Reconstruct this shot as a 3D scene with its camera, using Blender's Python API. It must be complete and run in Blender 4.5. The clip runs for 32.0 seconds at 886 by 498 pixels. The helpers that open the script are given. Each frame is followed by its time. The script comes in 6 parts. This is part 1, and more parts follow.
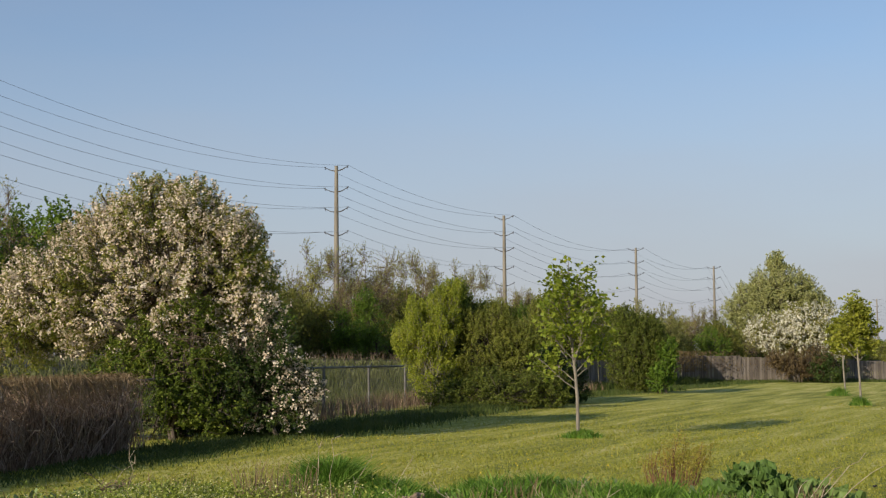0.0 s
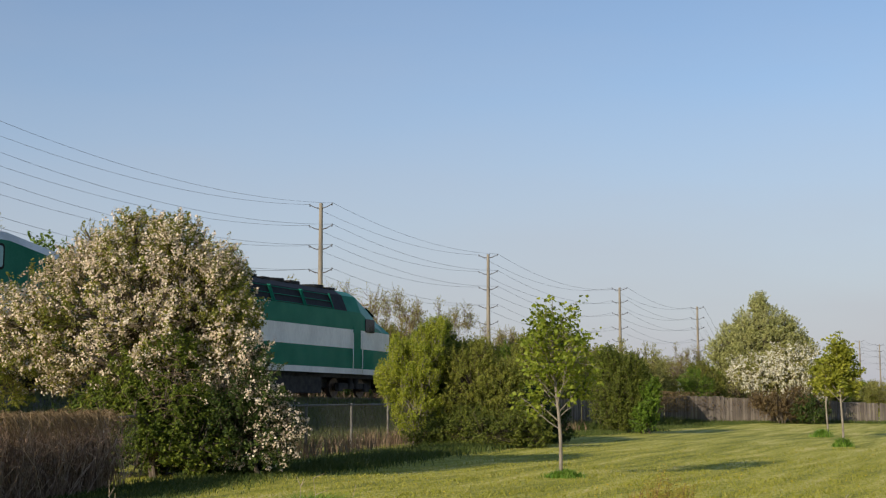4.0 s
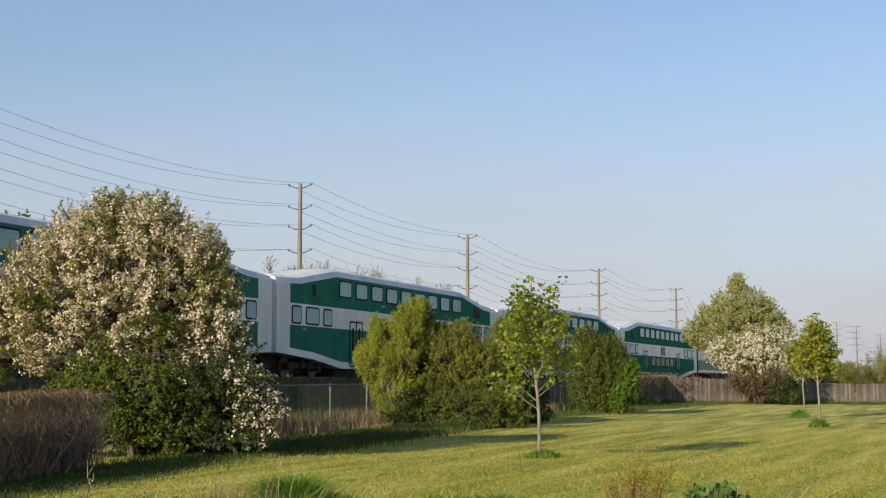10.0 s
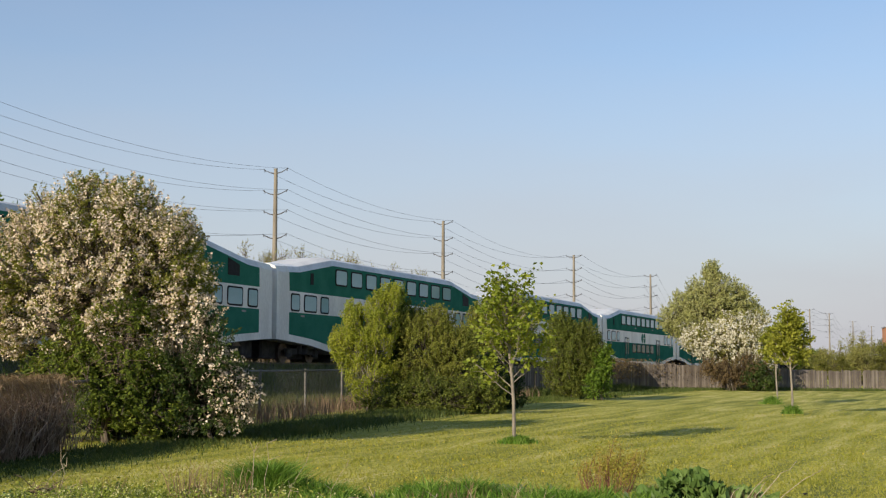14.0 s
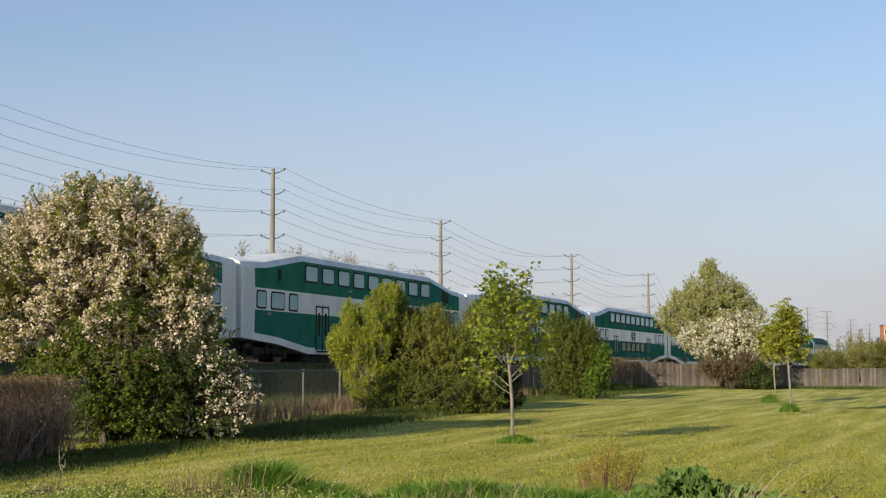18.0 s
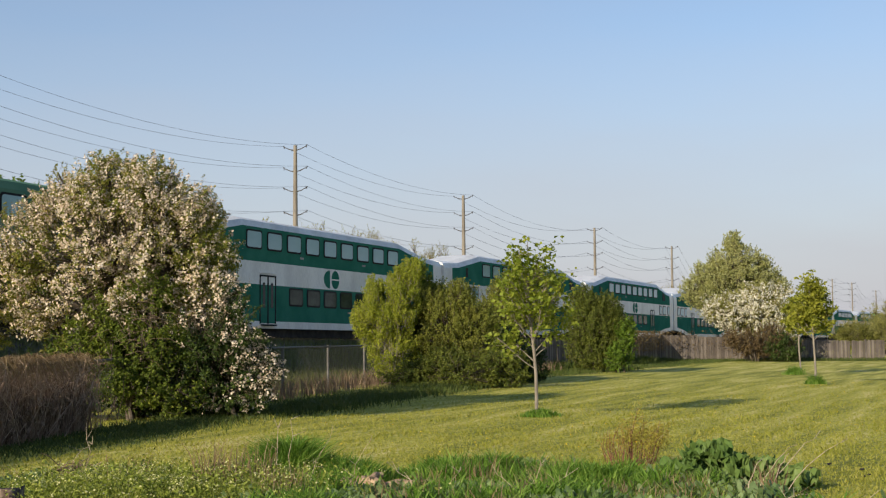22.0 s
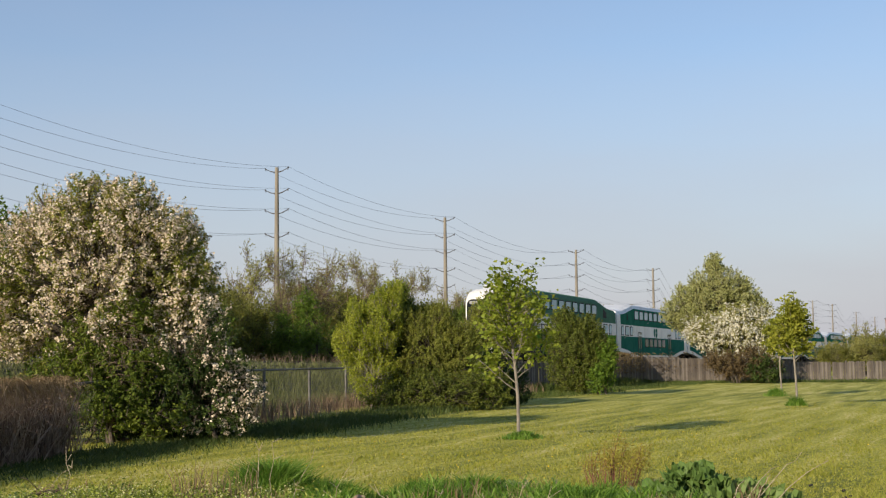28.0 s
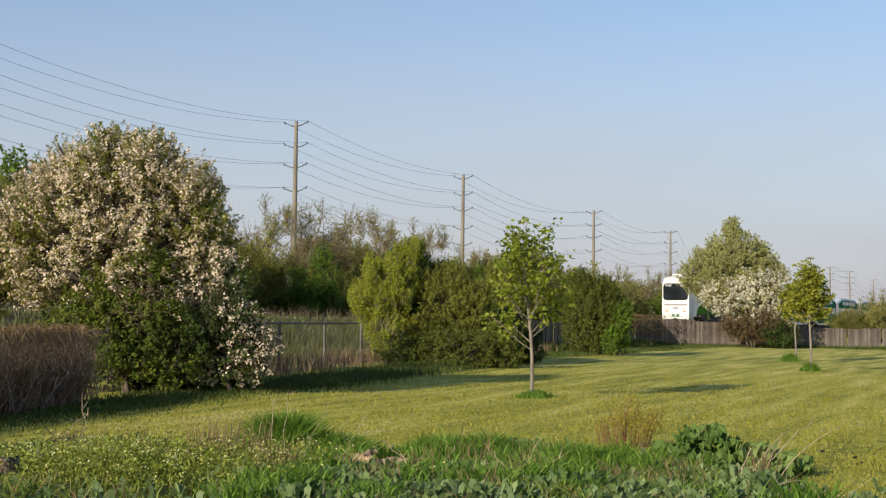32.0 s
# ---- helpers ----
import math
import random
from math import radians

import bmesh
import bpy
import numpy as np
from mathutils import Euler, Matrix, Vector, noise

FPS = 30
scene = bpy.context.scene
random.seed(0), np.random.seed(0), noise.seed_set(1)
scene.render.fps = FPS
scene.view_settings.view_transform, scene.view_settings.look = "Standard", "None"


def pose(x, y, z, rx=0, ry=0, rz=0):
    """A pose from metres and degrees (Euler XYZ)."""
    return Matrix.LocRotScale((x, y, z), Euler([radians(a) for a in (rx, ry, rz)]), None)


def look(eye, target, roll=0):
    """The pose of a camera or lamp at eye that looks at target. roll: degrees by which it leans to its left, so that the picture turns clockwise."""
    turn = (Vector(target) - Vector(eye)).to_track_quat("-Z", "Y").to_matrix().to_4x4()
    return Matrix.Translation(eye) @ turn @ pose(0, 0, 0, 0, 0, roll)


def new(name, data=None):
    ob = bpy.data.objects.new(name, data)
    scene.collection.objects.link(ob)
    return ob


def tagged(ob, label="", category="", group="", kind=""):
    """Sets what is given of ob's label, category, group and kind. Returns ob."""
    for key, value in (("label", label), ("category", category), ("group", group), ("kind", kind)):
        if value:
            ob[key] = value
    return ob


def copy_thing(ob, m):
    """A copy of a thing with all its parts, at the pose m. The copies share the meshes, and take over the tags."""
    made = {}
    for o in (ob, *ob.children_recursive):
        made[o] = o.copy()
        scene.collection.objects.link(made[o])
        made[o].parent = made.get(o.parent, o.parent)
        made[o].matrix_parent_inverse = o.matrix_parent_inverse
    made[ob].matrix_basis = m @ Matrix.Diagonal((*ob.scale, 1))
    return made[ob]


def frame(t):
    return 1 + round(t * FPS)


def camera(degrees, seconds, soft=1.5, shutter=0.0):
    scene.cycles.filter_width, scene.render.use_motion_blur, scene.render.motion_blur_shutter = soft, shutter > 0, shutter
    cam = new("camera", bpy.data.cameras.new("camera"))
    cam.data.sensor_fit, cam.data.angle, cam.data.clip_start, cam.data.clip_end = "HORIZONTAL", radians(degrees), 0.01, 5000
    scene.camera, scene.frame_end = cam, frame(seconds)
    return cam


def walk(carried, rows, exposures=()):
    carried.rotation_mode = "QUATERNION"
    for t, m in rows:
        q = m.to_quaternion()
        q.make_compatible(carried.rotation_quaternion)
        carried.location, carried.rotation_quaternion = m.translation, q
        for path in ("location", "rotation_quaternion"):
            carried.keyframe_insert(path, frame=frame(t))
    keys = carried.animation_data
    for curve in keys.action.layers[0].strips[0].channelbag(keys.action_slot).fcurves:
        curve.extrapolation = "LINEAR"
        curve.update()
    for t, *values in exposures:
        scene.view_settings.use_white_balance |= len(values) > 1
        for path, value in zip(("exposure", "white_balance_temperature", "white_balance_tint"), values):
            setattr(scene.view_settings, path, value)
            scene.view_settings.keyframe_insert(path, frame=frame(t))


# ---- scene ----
cam = camera(36.17, 32.0, soft=1.2)
EYE = 1.6
# seconds, yaw, pitch, roll of a hand-held camera that stays on one spot
ROWS = [
    (0.0, 2.516, 4.719, -0.394),
    (0.5, 2.193, 4.649, -0.417),
    (1.0, 2.069, 4.950, -0.023),
    (1.5, 2.060, 5.433, 0.005),
    (2.0, 2.101, 5.864, 0.027),
    (2.5, 2.043, 6.010, 0.020),
    (4.5, 1.647, 6.373, -0.103),
    (5.0, 1.374, 6.352, -0.226),
    (5.5, 1.234, 6.347, -0.142),
    (6.0, 1.084, 6.313, -0.126),
    (6.5, 0.921, 6.344, -0.134),
    (7.0, 0.808, 6.360, -0.184),
    (7.5, 0.748, 6.420, -0.295),
    (8.0, 0.628, 6.502, -0.169),
    (8.5, 0.610, 6.505, -0.187),
    (9.0, 0.834, 6.040, -0.037),
    (9.5, 0.858, 5.731, 0.076),
    (10.0, 0.965, 5.513, 0.073),
    (10.5, 0.966, 5.311, 0.050),
    (11.0, 0.902, 5.214, 0.088),
    (11.5, 0.830, 5.020, 0.013),
    (12.0, 0.714, 4.854, 0.083),
    (12.5, 0.661, 4.777, -0.086),
    (13.0, 0.377, 4.827, -0.113),
    (13.5, 0.073, 4.857, 0.275),
    (14.0, -0.073, 4.919, 0.223),
    (14.5, -0.051, 4.918, 0.166),
    (16.5, -0.213, 4.731, 0.189),
    (17.0, -0.267, 4.833, 0.110),
    (17.5, -0.266, 4.835, 0.051),
    (18.0, -0.172, 4.903, -0.010),
    (18.5, -0.083, 4.943, -0.058),
    (19.0, -0.001, 4.929, 0.001),
    (19.5, 0.075, 4.772, -0.042),
    (20.0, 0.150, 4.410, -0.318),
    (20.5, 0.327, 3.914, -0.341),
    (21.0, 0.551, 3.696, -0.373),
    (21.5, 0.693, 3.622, -0.363),
    (22.0, 0.800, 3.852, -0.465),
    (22.5, 0.870, 4.097, -0.441),
    (23.0, 0.949, 4.403, -0.496),
    (23.5, 1.057, 4.628, -0.507),
    (24.0, 1.134, 4.696, -0.557),
    (24.5, 1.008, 4.735, -0.512),
    (26.5, 0.633, 4.947, -0.639),
    (27.0, 0.520, 4.978, -0.491),
    (27.5, 0.149, 4.944, -0.608),
    (28.0, 0.015, 4.776, -0.566),
    (28.5, 0.735, 3.489, 0.229),
    (29.0, 0.560, 3.475, 0.685),
    (29.5, 0.558, 4.175, 0.799),
    (30.0, 0.457, 4.015, 0.699),
    (30.5, 0.321, 3.912, 0.823),
    (31.0, 0.333, 3.819, 1.040),
    (31.5, 0.797, 2.996, 0.966),
    (32.0, 0.741, 2.981, 0.786),
]
# the picture is darker before the train fills it
walk(cam, [(t, pose(0, 0, EYE, 90 + p, 0, y) @ pose(0, 0, 0, 0, 0, r)) for t, y, p, r in ROWS],
     exposures=[(0.0, 0.02, 6300, 9.0), (2.5, 0.08, 6350, 9.3), (4.6, 0.14, 6400, 9.5), (8.0, 0.24, 6420, 9.5), (12.0, 0.26, 6480, 9.5), (24.5, 0.26, 6480, 10.0), (26.6, 0.24, 6450, 10.0), (32.0, 0.22, 6450, 10.0)])

# ---- light ----
SUN_FROM = Vector((-0.63, -0.775, 0.0)).normalized()
SUN_UP = radians(20.5)
world = bpy.data.worlds.new("world")
scene.world = world
world.use_nodes = True
wn = world.node_tree.nodes
sky = wn.new("ShaderNodeTexSky")
sky.sky_type, sky.sun_disc = "NISHITA", False
sky.sun_elevation = SUN_UP
sky.sun_rotation = math.atan2(SUN_FROM.x, SUN_FROM.y)
sky.air_density, sky.dust_density, sky.ozone_density = 1.0, 0.4, 3.4
# pale haze low in the sky all round, and very thin cloud
wl = world.node_tree.links
w_tc, w_sep, w_ramp, w_mix = wn.new("ShaderNodeTexCoord"), wn.new("ShaderNodeSeparateXYZ"), wn.new("ShaderNodeValToRGB"), wn.new("ShaderNodeMixRGB")
w_map, w_nz, w_add = wn.new("ShaderNodeMapping"), wn.new("ShaderNodeTexNoise"), wn.new("ShaderNodeMath")
wl.new(w_tc.outputs["Generated"], w_sep.inputs[0])
wl.new(w_sep.outputs["Z"], w_ramp.inputs["Fac"])
for k, (p, v) in enumerate(((0.0, 0.92), (0.10, 0.62), (0.22, 0.18), (0.34, 0.0))):
    e = w_ramp.color_ramp.elements[k] if k < 2 else w_ramp.color_ramp.elements.new(p)
    e.position, e.color = p, (v, v, v, 1)
w_map.inputs["Scale"].default_value = (2.2, 2.2, 9.0)
wl.new(w_tc.outputs["Generated"], w_map.inputs["Vector"])
wl.new(w_map.outputs["Vector"], w_nz.inputs["Vector"])
w_nz.inputs["Scale"].default_value, w_nz.inputs["Detail"].default_value = 2.0, 4.0
w_add.operation, w_add.use_clamp = "MULTIPLY_ADD", True
wl.new(w_nz.outputs["Fac"], w_add.inputs[0])
w_add.inputs[1].default_value = 0.22
wl.new(w_ramp.outputs["Color"], w_add.inputs[2])
wl.new(w_add.outputs[0], w_mix.inputs["Fac"])
wl.new(sky.outputs["Color"], w_mix.inputs["Color1"])
w_mix.inputs["Color2"].default_value = (3.62, 3.58, 3.84, 1)
wl.new(w_mix.outputs["Color"], wn["Background"].inputs["Color"])
wn["Background"].inputs["Strength"].default_value = 0.126
sun = new("sun", bpy.data.lights.new("sun", "SUN"))
sun.data.energy, sun.data.angle, sun.data.color = 5.0, radians(0.6), (1.0, 0.86, 0.66)
sun_dir = Vector((SUN_FROM.x * math.cos(SUN_UP), SUN_FROM.y * math.cos(SUN_UP), math.sin(SUN_UP)))
sun.matrix_world = look(sun_dir * 60, (0, 0, 0))

# ---- plan ----
# the railway: s metres along it, n metres away from the camera, z up from the rails; it falls slightly
HEADING = 67.51
RAIL = pose(0, 0, 2.07, 0, 0.40, HEADING)
GAUGE_N = 30.49
_a = radians(90 - HEADING)
UX, UY = math.sin(_a), math.cos(_a)


def bend(s):
    """How far the track has swung towards the lawn and levelled out at s, and the slopes of both."""
    u, w = min(max(s - 170, 0), 250), min(max(s - 60, 0), 220)
    return (u * u / 5340 + max(0, s - 420) * 250 / 2670, u / 2670,
            2.5e-5 * w * w + max(0, s - 280) * 0.007, 5e-5 * w if s < 280 else 0.007)


def rail(s, n, z=0.0):
    d, _, up, _ = bend(s)
    return RAIL @ Vector((s, n - d, z + up))


def on_track(s):
    d, turn, up, rise = bend(s)
    return RAIL @ pose(s, GAUGE_N - d, up, 0, -math.degrees(rise), -math.degrees(turn))


def flat(s, n):
    return s * UX - n * UY, s * UY + n * UX


def sn(x, y):
    return x * UX + y * UY, -x * UY + y * UX


def smooth(a, b, v):
    k = np.clip((v - a) / (b - a), 0, 1)
    return k * k * (3 - 2 * k)


def ground_z(x, y):
    s, n = sn(x, y)
    lift = smooth(24.0, 27.5, n) * (1.25 - 0.006 * np.clip(s, -100, 250))
    roll = 0.05 * np.sin(x * 0.21 + 1.0) * np.sin(y * 0.13) + 0.02 * np.sin(x * 0.9 + y * 0.4)
    return lift + roll * smooth(14, 30, np.hypot(x, y))


# ---- mesh helpers ----
class Soup:
    """Vertices and faces gathered for one mesh."""

    def __init__(self):
        self.v, self.f, self.n = [], [], 0

    def add(self, verts, faces, slot=0):
        verts = np.asarray(verts, float).reshape(-1, 3)
        faces = np.asarray(faces, int)
        self.v.append(verts)
        self.f.append((faces + self.n, slot))
        self.n += len(verts)
        return self

    def box(self, c, size, slot=0, bevel=0.0, turn=0.0):
        sx, sy, sz = (k / 2 for k in size)
        b = min(bevel, sx * 0.9, sy * 0.9)
        if b:
            ring = [(-sx + b, -sy), (sx - b, -sy), (sx, -sy + b), (sx, sy - b), (sx - b, sy), (-sx + b, sy), (-sx, sy - b), (-sx, -sy + b)]
        else:
            ring = [(-sx, -sy), (sx, -sy), (sx, sy), (-sx, sy)]
        co, si = math.cos(turn), math.sin(turn)
        k = len(ring)
        v = [(c[0] + x * co - y * si, c[1] + x * si + y * co, c[2] + z) for z in (-sz, sz) for x, y in ring]
        self.add(v, [(i, (i + 1) % k, k + (i + 1) % k, k + i) for i in range(k)], slot)
        base = self.n - 2 * k
        if k == 4:
            self.f.append((np.array([(base + 3, base + 2, base + 1, base), (base + 4, base + 5, base + 6, base + 7)]), slot))
        else:
            self.f.append((np.array([tuple(base + i for i in range(k - 1, -1, -1)), tuple(base + k + i for i in range(k))]), slot))
        return self

    def tube(self, pts, radii, sides=5, slot=0):
        pts = np.asarray(pts, float)
        radii = np.broadcast_to(np.asarray(radii, float), (len(pts),))
        d = np.gradient(pts, axis=0)
        d /= np.linalg.norm(d, axis=1)[:, None] + 1e-9
        up = np.where(np.abs(d[:, 2:3]) < 0.9, [[0.0, 0.0, 1.0]], [[1.0, 0.0, 0.0]])
        a = np.cross(d, up)
        a /= np.linalg.norm(a, axis=1)[:, None] + 1e-9
        b = np.cross(d, a)
        ang = np.arange(sides) * 2 * np.pi / sides
        v = pts[:, None] + radii[:, None, None] * (a[:, None] * np.cos(ang)[None, :, None] + b[:, None] * np.sin(ang)[None, :, None])
        i, j = np.meshgrid(np.arange(len(pts) - 1), np.arange(sides), indexing="ij")
        q = (i * sides + j, i * sides + (j + 1) % sides, (i + 1) * sides + (j + 1) % sides, (i + 1) * sides + j)
        return self.add(v.reshape(-1, 3), np.stack([k.ravel() for k in q], 1), slot)

    def disc(self, c, axis, r, depth, sides=16, slot=0):
        axis = np.asarray(axis, float)
        c = np.asarray(c, float)
        self.tube([c - axis * depth / 2, c + axis * depth / 2], r, sides, slot)
        base = self.n - 2 * sides
        self.f.append((np.array([tuple(base + i for i in range(sides)), tuple(base + sides + i for i in range(sides - 1, -1, -1))]), slot))
        return self

    def mesh(self, name, mats, shade=False):
        me = bpy.data.meshes.new(name)
        v = np.concatenate(self.v)
        me.vertices.add(len(v))
        me.vertices.foreach_set("co", v.ravel())
        loops = np.concatenate([f.ravel() for f, _ in self.f])
        total = np.concatenate([np.full(len(f), f.shape[1]) for f, _ in self.f])
        slots = np.concatenate([np.full(len(f), s) for f, s in self.f])
        me.loops.add(len(loops))
        me.loops.foreach_set("vertex_index", loops)
        me.polygons.add(len(total))
        me.polygons.foreach_set("loop_start", np.concatenate([[0], np.cumsum(total)[:-1]]))
        me.polygons.foreach_set("loop_total", total)
        me.polygons.foreach_set("material_index", slots)
        me.polygons.foreach_set("use_smooth", np.full(len(total), bool(shade)))
        for m in mats if isinstance(mats, (list, tuple)) else [mats]:
            me.materials.append(m)
        me.update(calc_edges=True)
        return me


def part(name, soup, mats, parent=None, label="", shade=False):
    """One mesh object from a soup or a finished mesh, under its thing."""
    data = soup if isinstance(soup, bpy.types.Mesh) else soup.mesh(name, mats, shade)
    ob = new(name, data)
    ob.parent = parent
    return tagged(ob, label=label)


def root(name, m, label, category, group="", kind=""):
    ob = new(name)
    ob.empty_display_size = 0.2
    ob.matrix_basis = m
    return tagged(ob, label, category, group, kind)


def leaf_faces(soup, pts, size, rng, up=0.5, slim=0.55, out=None, slot=0):
    """Small folded leaves, one at each point; up and out bias the way they face."""
    k = len(pts)
    size = np.broadcast_to(size, (k,)) * rng.uniform(0.65, 1.3, k)
    nrm = rng.normal(size=(k, 3))
    nrm[:, 2] += up * 1.5
    if out is not None:
        nrm += out
    nrm /= np.linalg.norm(nrm, axis=1)[:, None]
    ax = np.cross(nrm, rng.normal(size=(k, 3)))
    ax /= np.linalg.norm(ax, axis=1)[:, None] + 1e-9
    side = np.cross(nrm, ax)
    L = size[:, None] * ax
    W = size[:, None] * slim * 0.5 * side
    fold = nrm * size[:, None] * 0.12
    v = np.stack([pts - L * 0.5, pts - L * 0.05 + W + fold, pts + L * 0.5, pts - L * 0.05 - W + fold], 1)
    b = np.arange(k)[:, None] * 4
    soup.add(v.reshape(-1, 3), np.concatenate([b + [0, 1, 2], b + [0, 2, 3]]), slot)


def blade_faces(soup, pts, height, lean, width, rng, slot=0, segs=2):
    """Grass blades that taper and bend over."""
    k = len(pts)
    h = np.broadcast_to(height, (k,)) * rng.uniform(0.55, 1.25, k)
    ang = rng.uniform(0, 2 * np.pi, k)
    d = np.stack([np.cos(ang), np.sin(ang), np.zeros(k)], 1)
    ang2 = rng.uniform(0, 2 * np.pi, k)
    w = np.stack([np.cos(ang2), np.sin(ang2), np.zeros(k)], 1) * (np.broadcast_to(width, (k,)) * rng.uniform(0.7, 1.3, k))[:, None]
    bend = np.broadcast_to(lean, (k,)) * rng.uniform(0.2, 1.4, k) * h
    rows = []
    for i in range(segs):
        u = i / segs
        c = pts + d * (bend * u * u)[:, None] + np.array([0, 0, 1.0]) * (h * (u - 0.25 * u * u))[:, None]
        rows += [c - w * (1 - u * 0.6), c + w * (1 - u * 0.6)]
    rows.append(pts + d * bend[:, None] + np.array([0, 0, 1.0]) * (h * 0.75)[:, None])
    m = len(rows)
    v = np.stack(rows, 1)
    b = np.arange(k)[:, None] * m
    for i in range(segs - 1):
        soup.add(np.zeros((0, 3)), np.concatenate([b + [2 * i, 2 * i + 1, 2 * i + 3], b + [2 * i, 2 * i + 3, 2 * i + 2]]), slot)
    soup.f.append((b + [m - 3, m - 2, m - 1] + soup.n, slot))
    soup.v.append(v.reshape(-1, 3))
    soup.n += k * m


# ---- materials ----
def nodes_of(name):
    m = bpy.data.materials.new(name)
    m.use_nodes = True
    return m, m.node_tree.nodes, m.node_tree.links


def ramp(nt, cols, at=None):
    r = nt.new("ShaderNodeValToRGB")
    e = r.color_ramp.elements
    at = at or [i / (len(cols) - 1) for i in range(len(cols))]
    while len(e) < len(cols):
        e.new(0.5)
    for k, c, p in zip(e, cols, at):
        k.position, k.color = p, (*c, 1)
    return r


def surface(name, c1, c2, scale=3.0, rough=0.6, metal=0.0, bump=0.1, fine=40.0, stretch=(1, 1, 1), grit=0.35, ior=1.5, spec=0.5):
    """Two colours mixed by large and fine noise, with fine relief."""
    m, nt, ln = nodes_of(name)
    tc, mp = nt.new("ShaderNodeTexCoord"), nt.new("ShaderNodeMapping")
    mp.inputs["Scale"].default_value = stretch
    ln.new(tc.outputs["Object"], mp.inputs["Vector"])
    big, small, add = nt.new("ShaderNodeTexNoise"), nt.new("ShaderNodeTexNoise"), nt.new("ShaderNodeMath")
    for k, s, d in ((big, scale, 5.0), (small, fine, 3.0)):
        k.inputs["Scale"].default_value, k.inputs["Detail"].default_value = s, d
        ln.new(mp.outputs["Vector"], k.inputs["Vector"])
    add.operation = "MULTIPLY_ADD"
    ln.new(small.outputs["Fac"], add.inputs[0])
    add.inputs[1].default_value = grit
    ln.new(big.outputs["Fac"], add.inputs[2])
    r = ramp(nt, [c1, c2], [0.35 + grit * 0.5, 0.65 + grit * 0.5])
    ln.new(add.outputs[0], r.inputs["Fac"])
    p = nt["Principled BSDF"]
    ln.new(r.outputs["Color"], p.inputs["Base Color"])
    p.inputs["Roughness"].default_value, p.inputs["Metallic"].default_value, p.inputs["IOR"].default_value = rough, metal, ior
    p.inputs["Specular IOR Level"].default_value = spec
    if bump:
        b = nt.new("ShaderNodeBump")
        b.inputs["Strength"].default_value = bump
        b.inputs["Distance"].default_value = 0.02
        ln.new(add.outputs[0], b.inputs["Height"])
        ln.new(b.outputs["Normal"], p.inputs["Normal"])
    return m


def foliage(name, cols, through_light=0.4, rough=0.55):
    """Leaf colours that differ from leaf to leaf and by patches, and let light through."""
    m, nt, ln = nodes_of(name)
    geo, tc, nz, mx = nt.new("ShaderNodeNewGeometry"), nt.new("ShaderNodeTexCoord"), nt.new("ShaderNodeTexNoise"), nt.new("ShaderNodeMath")
    nz.inputs["Scale"].default_value, nz.inputs["Detail"].default_value = 1.3, 3.0
    ln.new(tc.outputs["Object"], nz.inputs["Vector"])
    mx.operation = "MULTIPLY_ADD"
    ln.new(geo.outputs["Random Per Island"], mx.inputs[0])
    mx.inputs[1].default_value = 0.62
    sub = nt.new("ShaderNodeMath")
    sub.operation = "MULTIPLY_ADD"
    ln.new(nz.outputs["Fac"], sub.inputs[0])
    sub.inputs[1].default_value, sub.inputs[2].default_value = 0.9, -0.26
    ln.new(sub.outputs[0], mx.inputs[2])
    r = ramp(nt, cols)
    ln.new(mx.outputs[0], r.inputs["Fac"])
    p = nt["Principled BSDF"]
    ln.new(r.outputs["Color"], p.inputs["Base Color"])
    p.inputs["Roughness"].default_value = rough
    p.inputs["Specular IOR Level"].default_value = 0.25
    t, mix = nt.new("ShaderNodeBsdfTranslucent"), nt.new("ShaderNodeMixShader")
    ln.new(r.outputs["Color"], t.inputs["Color"])
    mix.inputs["Fac"].default_value = through_light
    ln.new(p.outputs[0], mix.inputs[1])
    ln.new(t.outputs[0], mix.inputs[2])
    ln.new(mix.outputs[0], nt["Material Output"].inputs["Surface"])
    return m


M_BARK = surface("bark", (0.05, 0.038, 0.028), (0.12, 0.095, 0.07), 6, 0.9, bump=0.6, fine=60, stretch=(1, 1, 0.2))
M_YBARK = surface("young_bark", (0.15, 0.13, 0.105), (0.27, 0.235, 0.19), 8, 0.8, bump=0.3, fine=60, stretch=(1, 1, 0.3))
M_TWIG = surface("dry_twig", (0.10, 0.07, 0.05), (0.22, 0.15, 0.10), 9, 0.9, bump=0.2)
M_VINE = foliage("dry_vine", [(0.10, 0.062, 0.042), (0.30, 0.205, 0.14), (0.55, 0.42, 0.30)], 0.1, 0.9)
M_STRAW = foliage("straw", [(0.13, 0.085, 0.045), (0.27, 0.19, 0.10), (0.42, 0.33, 0.19)], 0.3, 0.8)
M_APPLE = foliage("apple_leaf", [(0.09, 0.125, 0.018), (0.20, 0.23, 0.038), (0.34, 0.33, 0.07), (0.42, 0.32, 0.10)], 0.4)
M_BLOSSOM = foliage("blossom", [(0.54, 0.42, 0.30), (0.76, 0.63, 0.49), (0.88, 0.80, 0.68)], 0.3, 0.7)
M_WHITEBLOOM = foliage("white_bloom", [(0.60, 0.56, 0.44), (0.78, 0.74, 0.62), (0.88, 0.85, 0.75)], 0.35, 0.7)
# dark leaves, deepened so that inner hedge shade sits in the colour
M_SHADED_DARKLEAF = foliage("shrub_leaf", [(0.016, 0.032, 0.007), (0.04, 0.07, 0.012), (0.10, 0.14, 0.02)], 0.15)
M_YELLOWLEAF = foliage("spring_leaf", [(0.15, 0.19, 0.022), (0.33, 0.38, 0.04), (0.54, 0.54, 0.08)], 0.45)
